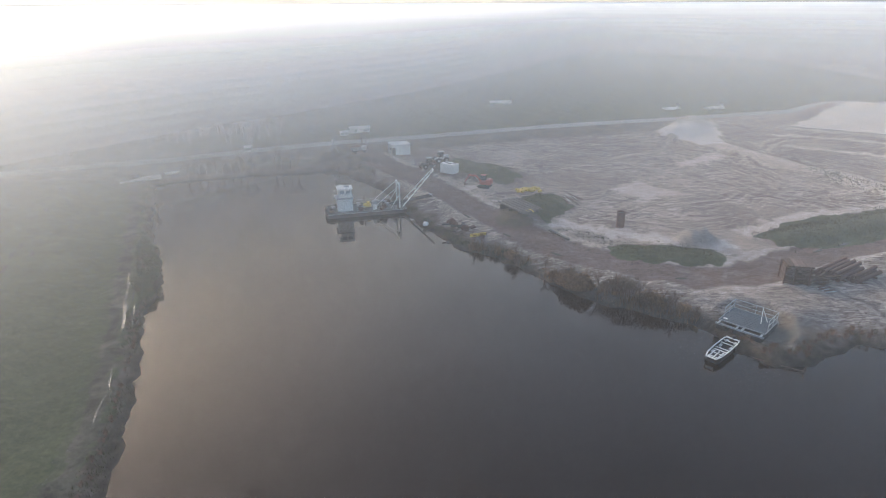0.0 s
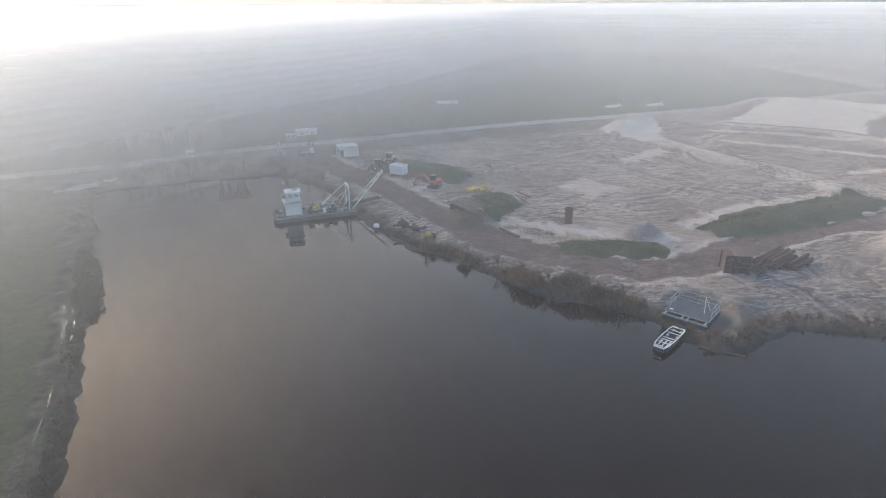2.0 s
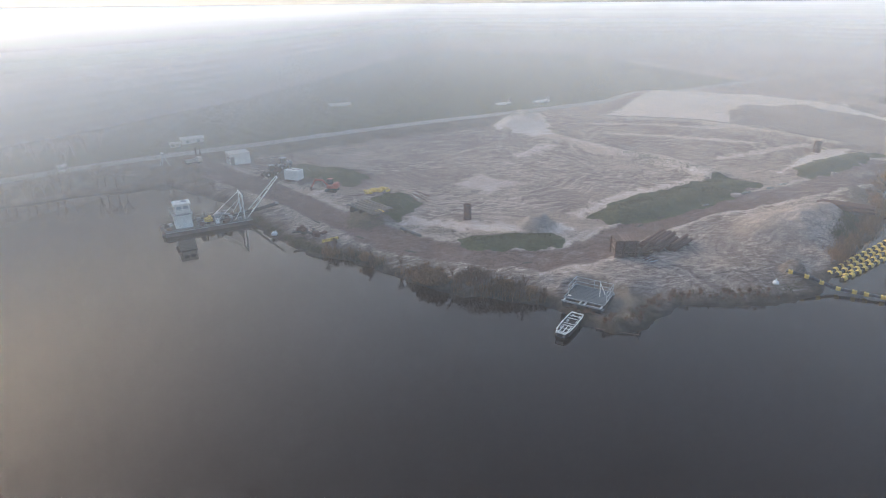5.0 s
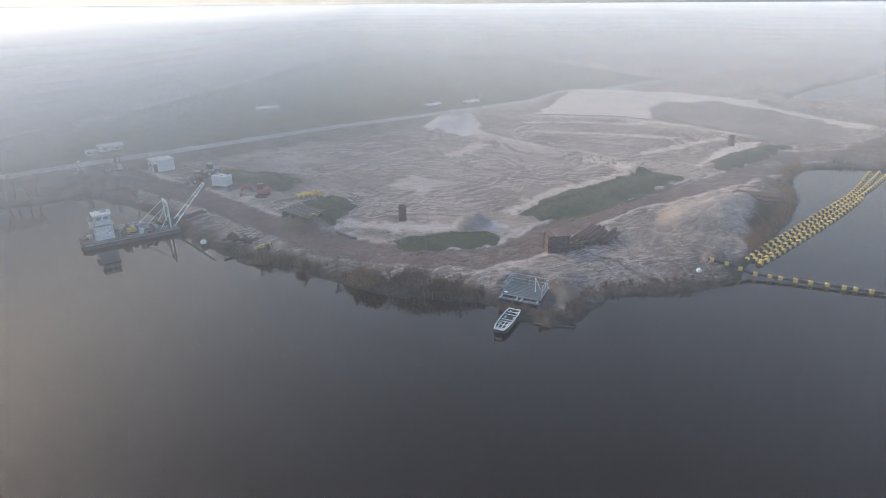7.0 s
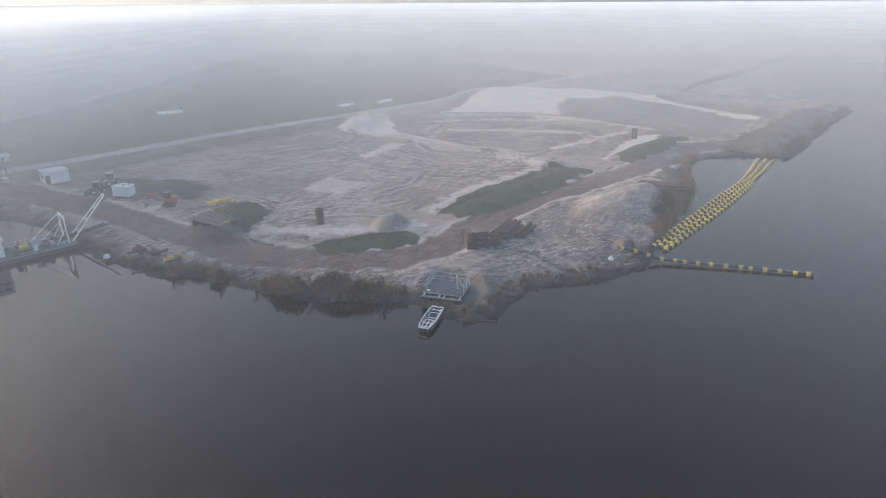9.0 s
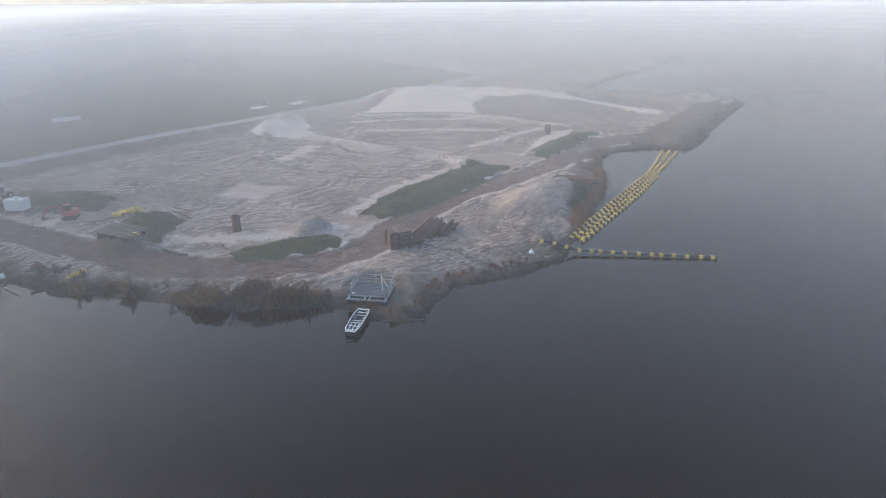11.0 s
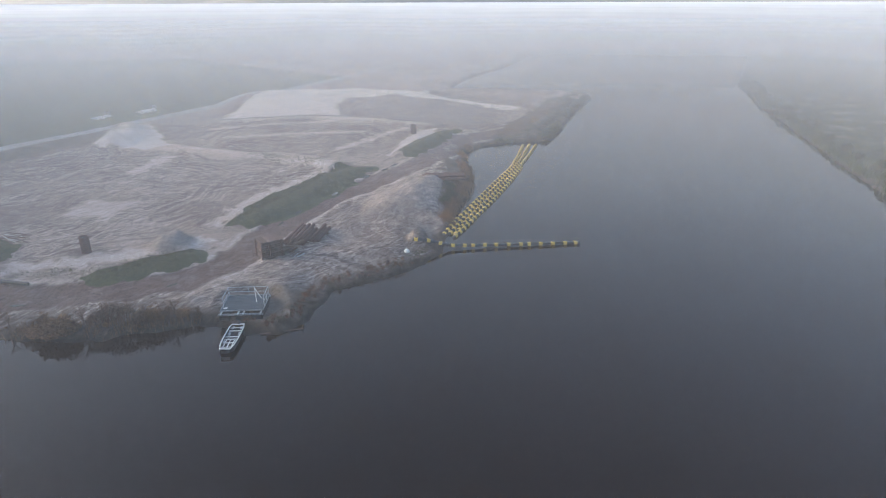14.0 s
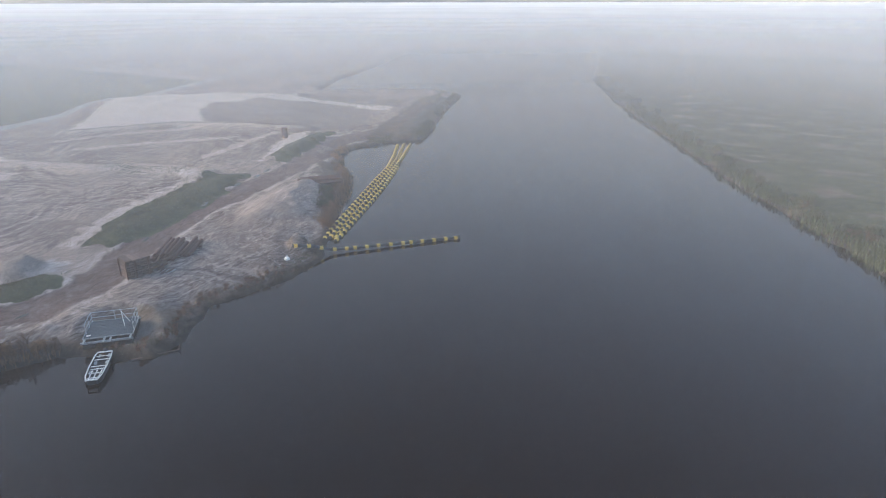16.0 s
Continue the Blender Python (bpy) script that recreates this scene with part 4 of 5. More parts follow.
build_mast((-29.5, 164.6, height(-29.5, 164.6)))
for x, y, words in ((-22.7, 172.6, "dark wooden gate post beside the dike road"), (-21.6, 172.5, "dark wooden gate post beside the dike road")):
    p = tagged(new("gate_post"), words, "post", group="gate posts")
    p.matrix_basis = pose(x, y, height(x, y))
    part("shaft", box(B(), (0.28, 0.28, 1.7), (0, 0, 0.8), bevel=0.04), M_WOOD, p)
    part("cap", box(B(), (0.36, 0.36, 0.1), (0, 0, 1.7), bevel=0.03), M_WOOD, p)


# ---- floating gear ----
def build_float_string(points, spacing, seed):
    """A dredging pipe afloat with barrel floats along it."""
    rng = random.Random(seed)
    pts = [Vector((*p, 0.12)) for p in points]
    run = [0.0]
    for a, b in zip(pts, pts[1:]):
        run.append(run[-1] + (b - a).length)

    def at(s):
        k = max(i for i in range(len(pts) - 1) if run[i] <= s + 1e-6)
        return pts[k].lerp(pts[k + 1], min(1.0, (s - run[k]) / (run[k + 1] - run[k])))
    t = empty("float_string", pts[0], 0, label="black floating dredge pipe with a row of yellow barrel floats", category="pipeline", group="float strings")
    base = pts[0]
    bm, s = B(), 0.0
    while s < run[-1] - 0.01:
        e = min(s + spacing * 4, run[-1])
        rod(bm, at(s) - base, at(e) - base, 0.2, seg=8)
        s = e
    part("pipe", bm, M_PIPE, t)
    for k in range(int(run[-1] / spacing) + 1):
        s = min(k * spacing + 0.4, run[-1])
        p, q = at(s), at(min(s + 0.3, run[-1]))
        if (q - p).length < 1e-4:
            p = at(s - 0.3)
        f = new("float", FLOAT_MESH)
        f.parent = t
        f.matrix_basis = Matrix.Translation(at(s) - base) @ (q - p).to_track_quat("X", "Z").to_matrix().to_4x4() @ pose(0, 0, 0.04, rng.uniform(-12, 12), rng.uniform(-3, 3), rng.uniform(-6, 6))
        for side_mesh in COLLAR_MESHES:
            new("collar", side_mesh).parent = f
    return t


def barrel_mesh():
    bm = B()
    prof = [(-0.46, 0.26), (-0.36, 0.38), (-0.15, 0.44), (0.15, 0.44), (0.36, 0.38), (0.46, 0.26)]
    rings = [[bm.verts.new((x, r * math.cos(k * math.tau / 10), r * math.sin(k * math.tau / 10))) for k in range(10)] for x, r in prof]
    for a, b in zip(rings, rings[1:]):
        for k in range(10):
            bm.faces.new((a[k], b[k], b[(k + 1) % 10], a[(k + 1) % 10]))
    me = bpy.data.meshes.new("float")
    bm.to_mesh(me)
    bm.free()
    me.materials.append(M_YELLOW)
    me.shade_smooth()
    ends = []
    for a, b, r in ((0.44, 0.74, 0.3), (-0.74, -0.44, 0.3)):
        bm = B()
        rod(bm, (a, 0, 0), (b, 0, 0), r, seg=10)
        me2 = bpy.data.meshes.new("collar")
        bm.to_mesh(me2)
        bm.free()
        me2.materials.append(M_RUBBER)
        ends.append(me2)
    return me, ends


FLOAT_MESH, COLLAR_MESHES = barrel_mesh()
ROW_LEFT = [(79.7, 70.1), (87.1, 73.4), (95.1, 76.5), (104.2, 80.2), (115.6, 84.7), (127.6, 89.2), (139, 95.0), (150.4, 101.4)]
ROW_RIGHT = [(80.2, 67.9), (83.7, 69.0), (91.9, 72.1), (102.3, 75.9), (113.7, 80.4), (128.6, 86.9)]
MID_1 = [(80.9, 69.6), (86.5, 72.0), (94.4, 75.3), (103.6, 78.8), (115.0, 83.3), (127.8, 88.4), (140, 94.0), (153.2, 100.9)]
MID_2 = [(81.2, 68.6), (86.6, 71.0), (93.4, 73.8), (103.0, 77.4), (114.5, 81.9), (128.4, 87.6), (141, 93.0), (153.0, 98.6)]
for row_points, row_seed in ((ROW_LEFT, 1), (MID_1, 2), (MID_2, 3), (ROW_RIGHT, 4)):
    build_float_string(row_points, 2.15, row_seed)


def build_pipeline():
    a, mid, b = Vector((70.4, 69.0, 2.3)), Vector((75.3, 65.0, 0.7)), Vector((92.0, 49.5, 0.25))
    t = empty("floating_pipeline", a, 0, label="black pipeline running from the bank out over the water", category="pipeline")
    shape = [a, a.lerp(mid, 0.55) + Vector((0, 0, 0.3)), mid, mid.lerp(b, 0.15) + Vector((0, 0, -0.1)), b]
    for k, (p, q) in enumerate(zip(shape, shape[1:])):
        part("pipe_length", rod(B(), p - a, q - a, 0.24, seg=14), M_PIPE, t)
        part("flange", rod(B(), q - a - (q - p).normalized() * 0.08, q - a + (q - p).normalized() * 0.08, 0.38, seg=14), M_DARK, t)
    total = (b - a).length
    marks = [0.02, 0.095, 0.165, 0.24, 0.31, 0.36, 0.43, 0.5, 0.575, 0.65, 0.70, 0.77, 0.845, 0.92, 0.985]
    for k in marks:
        plan = a.lerp(b, k)
        z = None
        for p, q in zip(shape, shape[1:]):
            u = ((plan - p).xy.dot((q - p).xy)) / (q - p).xy.length_squared
            if -0.001 <= u <= 1.001:
                z = p.lerp(q, u)
        z = z or plan
        f = B()
        m = Matrix.Translation(z - a) @ (b - a).to_track_quat("X", "Z").to_matrix().to_4x4()
        bmesh.ops.create_cube(f, size=1, matrix=m @ Matrix.Diagonal((0.66, 0.6, 0.6, 1)))
        bmesh.ops.bevel(f, geom=f.edges[:], offset=0.14, segments=2, affect="EDGES", profile=0.5)
        fl = part("float_block", f, M_YELLOW, t, "yellow plastic float clamped round the pipe")
        s = B()
        bmesh.ops.create_cube(s, size=1, matrix=m @ Matrix.Translation((0, 0, 0.3)) @ Matrix.Diagonal((0.3, 0.22, 0.03, 1)))
        part("mark", s, M_DARK, fl, "dark printed mark")
    part("end_plate", rod(B(), b - a, b - a + (b - a).normalized() * 0.25, 0.42, seg=14), M_DARK, t)


build_pipeline()


def build_boat(at, turn):
    t = empty("work_boat", at, turn, label="open aluminium work boat with white rails and dark floor", category="boat")
    prof = [(-3.2, 0.82, -0.1), (-2.4, 0.95, -0.15), (0, 1.0, -0.18), (2.0, 0.9, -0.1), (3.1, 0.62, 0.25)]
    bm = B()
    rows = []
    for x, w, low in prof:
        rows.append([bm.verts.new(c) for c in ((x, -w, 0.75), (x, -w * 0.85, low), (x, w * 0.85, low), (x, w, 0.75), (x, w - 0.12, 0.75), (x, w * 0.8, 0.3), (x, -w * 0.8, 0.3), (x, -w + 0.12, 0.75))])
    for a, b in zip(rows, rows[1:]):
        for k in range(8):
            bm.faces.new((a[k], b[k], b[(k + 1) % 8], a[(k + 1) % 8]))
    bm.faces.new(rows[0])
    bm.faces.new(rows[-1][::-1])
    bmesh.ops.recalc_face_normals(bm, faces=bm.faces)
    hull = part("hull", bm, M_HULL, t, "dark aluminium hull")
    part("floor", box(B(), (5.6, 1.5, 0.05), (-0.2, 0, 0.36)), M_DARK, t, "dark wet floor boards")
    for s in (-1, 1):
        bm = B()
        for (x0, w0, _), (x1, w1, _) in zip(prof, prof[1:]):
            rod(bm, (x0, s * (w0 - 0.04), 0.82), (x1, s * (w1 - 0.04), 0.82), 0.07, seg=8)
        part("gunwale", bm, M_WHITE, t, "pale painted gunwale rail")
    for x in (-3.15, 3.0):
        part("transom_rail", box(B(), (0.22, 1.66 if x < 0 else 1.25, 0.12), (x, 0, 0.84), bevel=0.03), M_WHITE, t)
    for x in (-2.5, -1.7, -0.2, 0.4, 1.3, 2.3):
        part("thwart", box(B(), (0.14, 1.66 - 0.12 * max(x, 0), 0.07), (x, 0, 0.66), bevel=0.02), M_WHITE, t)
    for x, y in ((-2.8, 0.5), (-2.8, -0.5), (-1.2, 0.62), (-1.2, -0.62), (0.9, 0.74), (0.9, -0.74)):
        part("side_box", box(B(), (0.5, 0.26, 0.24), (x, y, 0.5), bevel=0.03), M_ALU, t, "pale metal side box")
    for y in (-0.5, 0.0, 0.5):
        part("floor_bar", box(B(), (1.9, 0.12, 0.08), (1.5, y, 0.6), bevel=0.02), M_WHITE, t)
    eng = part("outboard_engine", box(B(), (0.45, 0.45, 0.6), (-3.3, 0.1, 0.95), bevel=0.12), M_DARK, t, "dark outboard engine")
    part("shaft", rod(B(), (-3.35, 0.1, 0.7), (-3.35, 0.1, -0.4), 0.09), M_DARK, eng)
    part("tank", box(B(), (0.6, 0.8, 0.3), (-2.1, 0, 0.55), bevel=0.06), M_RUBBER, t, "black fuel tank")
    for x, y in ((-2.4, -1.02), (0.2, -1.1), (1.9, -1.0), (-1.2, 1.08)):
        part("fender", rod(B(), (x, y, 0.2), (x, y, 0.7), 0.12, seg=10), M_RUBBER, t)


build_boat((33.6, 65.1, 0.0), 224)


def build_pontoon(at, turn):
    t = empty("mooring_pontoon", at, turn, label="blue-grey steel grating pontoon with pale tube railings", category="pontoon")
    for x in (-2.15, 0.0, 2.15):
        f = part("float_tank", box(B(), (1.35, 5.6, 0.7), (x, 0, 0.1), bevel=0.12), M_HULL, t, "dark steel float tank")
    for y in (-2.7, 2.7):
        part("edge_beam", box(B(), (5.9, 0.2, 0.25), (0, y * 0.98, 0.55), bevel=0.02), M_STEEL, t)
    deck = empty("deck", (0, 0, 0))
    deck.parent = t
    bm = box(B(), (5.7, 4.7, 0.08), (0, 0.35, 0.72), bevel=0.02)
    plate = part("grating", bm, M_GRATE, deck, "blue-grey steel grating")
    for k in range(11):
        part("grating_bar", box(B(), (5.7, 0.05, 0.05), (0, -1.9 + k * 0.45, 0.78)), M_GRATE, deck)
    for x in (-2.83, 2.83):
        part("kerb", box(B(), (0.1, 4.7, 0.14), (x, 0.35, 0.8), bevel=0.02), M_STEEL, deck)
    for y in (-1.98, 2.68):
        part("kerb", box(B(), (5.7, 0.1, 0.14), (0, y, 0.8), bevel=0.02), M_STEEL, deck)
    for x in (-2.6, -0.35, 0.35, 2.6):
        part("landing_beam", box(B(), (0.2, 1.0, 0.16), (x, -2.4, 0.68), bevel=0.02), M_ALU, t, "pale cross beam")
    # Railings: tall at the back and down both sides.
    posts = [(-2.7, -0.6), (-2.7, 1.1), (-2.7, 2.6), (0, 2.6), (2.7, 2.6), (2.7, 1.1), (2.7, -0.6)]
    for x, y in posts:
        part("rail_post", rod(B(), (x, y, 0.75), (x, y, 2.1), 0.04, seg=6), M_ALU, t)
    for z in (1.4, 2.1):
        for a, b in zip(posts, posts[1:]):
            part("handrail", rod(B(), (*a, z), (*b, z), 0.04, seg=6), M_ALU, t)
    part("gallows", rod(rod(B(), (1.5, 0.4, 0.75), (1.2, 1.2, 2.6), 0.05, seg=6), (1.9, 1.6, 0.75), (1.2, 1.2, 2.6), 0.05, seg=6), M_WHITE, t, "white bent tube frame")
    part("notice_plate", box(B(), (0.5, 0.35, 0.03), (-2.3, -1.2, 0.82), (0, 0, 10)), M_WHITE, t, "small white plate lying on the deck")


build_pontoon((38.9, 70.3, 0.85), -45)
bm = rod(B(), (36.9, 64.0, 0.15), (41.5, 61.0, 0.12), 0.08, 0.05, 6)
tagged(part("mooring_pole", rod(bm, (41.3, 61.1, 0.1), (41.6, 61.0, 0.9), 0.05, 0.03, 6), M_WOOD), "dark wooden pole lying in the shallow water", "pole")


# ---- stores on the sand ----
def build_standing_pipe(x, y, r, h, turn):
    z = height(x, y) - 0.1
    t = empty("standing_pipe_section", (x, y, z), turn, label="rusty brown steel pipe section standing upright in sand", category="pipe", group="standing pipe sections")
    part("shell", tube(B(), (0, 0, 0), (0, 0, h), r, r - 0.08, 20), M_RUST, t)
    for k in range(4):
        part("hoop", tube(B(), (0, 0, h * (0.06 + 0.29 * k)), (0, 0, h * (0.06 + 0.29 * k) + 0.14), r + 0.06, r - 0.01, 20), M_RUST, t)
    part("infill", rod(B(), (0, 0, h * 0.1), (0, 0, h * 0.9), r - 0.1, seg=16), M_DARK, t)


build_standing_pipe(31.8, 105.2, 0.72, 3.0, 10)
build_standing_pipe(135.6, 131.4, 0.85, 3.0, 30)


def build_mat_stack(at, turn):
    t = empty("timber_mat_stack", at, turn, label="tall stack of weathered brown timber mats on bearers", category="timber stack")
    rng = random.Random(7)
    for k in range(8):
        z = 0.12 + k * 0.36
        for y in (-1.2, 0, 1.2):
            part("bearer", box(B(), (3.6, 0.18, 0.12), (0, y, z)), M_WOOD, t)
        for j in range(7):
            part("plank", box(B(), (0.47, 3.0 + rng.uniform(-0.1, 0.1), 0.2), (-1.53 + j * 0.51, rng.uniform(-0.08, 0.08), z + 0.17), (0, 0, rng.uniform(-1, 1)), 0.02), M_PLANK, t)
    for x, y in ((-1.9, -1.55), (-0.6, -1.62), (-1.92, 1.2), (1.3, -1.6)):
        part("stake", box(B(), (0.16, 0.16, 2.8), (x, y, 1.35)), M_RUST, t, "rusty steel stake")


M_PLANK = material("plank_timber", (0.16, 0.105, 0.09), 0.85, vary=0.3, dirt=(0.09, 0.06, 0.05), bump=0.3, each=True)
build_mat_stack((50.8, 81.6, height(50.8, 81.6) - 0.05), -14)
t = empty("timber_heap", (54.6, 81.2, height(54.6, 81.2)), 10, label="low heap of dark broken timber beside the stack", category="timber")
heap_rng = random.Random(9)
for k in range(14):
    part("beam", box(B(), (heap_rng.uniform(1.2, 2.6), 0.25, 0.2), (heap_rng.uniform(-1.2, 1.2), heap_rng.uniform(-0.9, 0.9), 0.12 + 0.07 * k), (heap_rng.uniform(-8, 8), heap_rng.uniform(-8, 8), heap_rng.uniform(-40, 40)), 0.02), M_WOOD, t)


def build_pipe_stack(at, turn, rows, length, r, mat, name, label):
    t = empty(name, at, turn, label=label, category="pipes")
    rng = random.Random(len(name))
    for x in (-length * 0.3, length * 0.3):
        part("bearer", box(B(), (0.25, rows[0] * 2 * r + 0.6, 0.2), (x, 0, 0.1)), M_WOOD, t)
    for k, count in enumerate(rows):
        for j in range(count):
            y = (j - (count - 1) / 2) * 2.08 * r
            s = rng.uniform(-0.5, 0.5)
            part("pipe", tube(B(), (-length / 2 + s, y, 0.2 + r + k * 1.75 * r), (length / 2 + s, y + rng.uniform(-0.1, 0.1), 0.2 + r + k * 1.75 * r), r, r * 0.84, 12), mat, t)
    return t


build_pipe_stack((58.6, 84.2, height(58.6, 84.2)), 34, (6, 4), 7.4, 0.32, M_RUST, "rusty_pipe_stack", "stack of long rusty brown steel pipes on the sand")
build_pipe_stack((61.0, 82.3, height(61.0, 82.3)), 33, (3, 1), 6.5, 0.3, M_RUST, "rusty_pipe_pile", "few rusty brown pipes lying beside a larger stack")
build_pipe_stack((103.6, 91.2, height(103.6, 91.2) - 0.05), -46, (6, 4), 9.0, 0.3, M_RUST, "rusty_pipe_heap", "long heap of rusty brown pipes behind the sand heap")
t = empty("batten_heap", (26.6, 120.0, height(26.6, 120.0)), -62, label="loose heap of long pale battens lying on sand", category="timber")
for k in range(11):
    part("batten", box(B(), (heap_rng.uniform(2.0, 4.5), 0.16, 0.12), (heap_rng.uniform(-2.5, 2.5), heap_rng.uniform(-1.8, 1.8), 0.12 + 0.05 * k), (0, heap_rng.uniform(-4, 4), heap_rng.uniform(-28, 28)), 0.02), M_WOOD if k % 3 else M_CONCRETE, t)
t = empty("pallet_scrap", (53.6, 78.9, height(53.6, 78.9)), 20, label="low scrap of pale battens and pallets on sand", category="scrap")
for k in range(9):
    part("batten", box(B(), (1.8, 0.14, 0.1), (heap_rng.uniform(-0.5, 0.5), -0.9 + k * 0.22, 0.1 + 0.03 * (k % 3)), (0, heap_rng.uniform(-6, 6), heap_rng.uniform(-15, 15))), M_ALU if k % 3 == 0 else M_WOOD, t)

# Grey pipes laid on the grassy mound.
rack = empty("pipe_rack", (14.3, 111.4, height(14.3, 111.4) - 0.45), -61, label="rack of long grey plastic pipes on a grassy mound", category="pipes")
for x in (-2.9, 0, 2.9):
    part("support", box(B(), (0.25, 4.6, 1.0), (x, 0, 0.2)), M_DARK, rack, "dark timber support")
for k in range(6):
    part("pipe", tube(B(), (-4.1 + 0.2 * (k % 3), -1.9 + k * 0.76, 0.9 + 0.05 * k), (4.2 + 0.2 * (k % 2), -1.8 + k * 0.76, 0.9 + 0.05 * k), 0.19, 0.15, 12), M_GREYPIPE, rack)
t = empty("yellow_float_block", (16.0, 108.7, height(16.0, 108.7) + 0.1), -20, label="loose yellow plastic float beside the pipe rack", category="float")
part("block", box(B(), (1.6, 0.6, 0.4), (0, 0, 0.2), bevel=0.1), M_YELLOW, t)
part("strap", box(B(), (0.15, 0.64, 0.44), (0.2, 0, 0.2), bevel=0.05), M_DARK, t)
t = empty("lone_pipe", (20.0, 100.6, height(20.0, 100.6) + 0.1), -61, label="single dark pipe lying beside the haul road", category="pipe")
part("pipe", tube(B(), (-2.6, 0, 0.25), (2.6, 0, 0.2), 0.26, 0.2, 12), M_GREYPIPE, t)
part("chock", box(B(), (0.3, 0.8, 0.2), (-1.2, 0, 0)), M_WOOD, t)

# Spare yellow floats heaped on the far shoulder of the mound.
pile = empty("spare_float_pile", (18.2, 126.6, height(18.2, 126.6) - 0.1), 8, label="heap of spare yellow floats behind the mound", category="floats")
for k in range(20):
    a = heap_rng.uniform(-2.3, 2.3)
    part("spare_float", rod(B(), (a - 0.4, heap_rng.uniform(-1, 1), 0.4 + 0.9 * heap_rng.random() * (1 - abs(a) / 3.4)), (a + 0.4, heap_rng.uniform(-1, 1), 0.4 + 0.9 * heap_rng.random() * (1 - abs(a) / 3.4)), 0.26, seg=10), M_YELLOW, pile)

# Scrap by the water.
t = empty("scrap_heap", (3.4, 106.6, height(3.4, 106.6)), -35, label="rusty machine scrap dumped on the bank", category="scrap")
for k in range(16):
    x, y = heap_rng.uniform(-3, 3), heap_rng.uniform(-1.3, 1.3)
    if k % 3 == 0:
        bm = rod(B(), (x - 0.2, y, 0.45), (x + 0.2, y, 0.45), 0.5, seg=12)
        part("wheel_disc", bm, M_RUST, t)
    elif k % 3 == 1:
        part("girder", box(B(), (heap_rng.uniform(1.5, 3.4), 0.25, 0.3), (x, y, 0.35), (heap_rng.uniform(-10, 10), heap_rng.uniform(-10, 10), heap_rng.uniform(-50, 50)), 0.03), M_DARK, t)
    else:
        part("scrap_box", box(B(), (1.0, 0.8, 0.7), (x, y, 0.35), (0, heap_rng.uniform(-12, 12), heap_rng.uniform(0, 90)), 0.08), M_RUST, t)
t = empty("yellow_beam", (6.1, 102.2, height(6.1, 102.2)), 20, label="yellow painted steel beam lying on the bank", category="beam")
bm = box(box(box(B(), (3.0, 0.1, 0.3), (0, 0, 0.3)), (3.0, 0.36, 0.08), (0, 0, 0.5)), (3.0, 0.36, 0.08), (0, 0, 0.1))
part("beam", bm, M_YELLOW, t)
part("end_plate", box(B(), (0.08, 0.5, 0.5), (1.5, 0, 0.3)), M_RUST, t)


def build_bag(x, y, size, label):
    z = height(x, y)
    bm = B()
    bmesh.ops.create_icosphere(bm, subdivisions=3, radius=size, matrix=Matrix.Diagonal((1, 0.85, 0.75, 1)))
    for v in bm.verts:
        v.co *= 1 + 0.22 * noise.noise(v.co * 2.2)
        v.co.z = max(v.co.z, -size * 0.45)
    t = empty("white_bag", (x, y, z + size * 0.4), 25, label=label, category="bag")
    part("sack", bm, M_WHITE, t, smooth=True)
    for k in (-1, 1):
        part("loop", rod(B(), (k * size * 0.4, 0, size * 0.5), (k * size * 0.55, 0.1, size * 1.0), 0.05, seg=6), M_WHITE, t)


build_bag(-3.3, 110.9, 0.6, "white bulk bag standing on the bank")
build_bag(67.8, 67.8, 0.5, "torn white bag lying on the bank")

# Landing slab in the corner of the basin.
t = empty("landing_slab", (-71.0, 141.4, height(-71, 141.4) + 0.15), 30, label="pale concrete landing slab in the corner of the basin", category="slab")
for k in range(4):
    part("slab", box(B(), (2.2, 3.6, 0.25), (-3.4 + k * 2.24, 0.1 * (k % 2), 0), (0, 0, 0), 0.03), M_CONCRETE, t)
t = empty("pallet_load", (-72.0, 141.6, height(-72, 141.6) + 0.28), 15, label="dark pallet load standing on the landing slab", category="load")
part("pallet", box(B(), (1.2, 1.0, 0.15), (0, 0, 0.08)), M_WOOD, t)
part("crate", box(B(), (1.1, 0.9, 0.7), (0, 0, 0.5), bevel=0.03), M_DARK, t)
t = empty("skiff", (-65.6, 146.4, height(-65.6, 146.4) + 0.1), 35, label="small pale skiff pulled up on the bank", category="boat")
bm = B()
rod(bm, (-1.6, 0, 0.3), (0.6, 0, 0.3), 0.55, 0.6, 10)
rod(bm, (0.6, 0, 0.3), (2.0, 0, 0.45), 0.6, 0.1, 10)
for v in bm.verts:
    v.co.z = min(v.co.z, 0.45) * 0.9
part("hull", bm, M_CONCRETE, t)
part("bench", box(B(), (0.3, 0.9, 0.06), (-0.3, 0, 0.45)), M_WOOD, t)


# ---- puddles ----
M_PUDDLE = material("puddle_water", (0.1, 0.095, 0.085), 0.06, vary=0.05, dirt_amount=0.1)


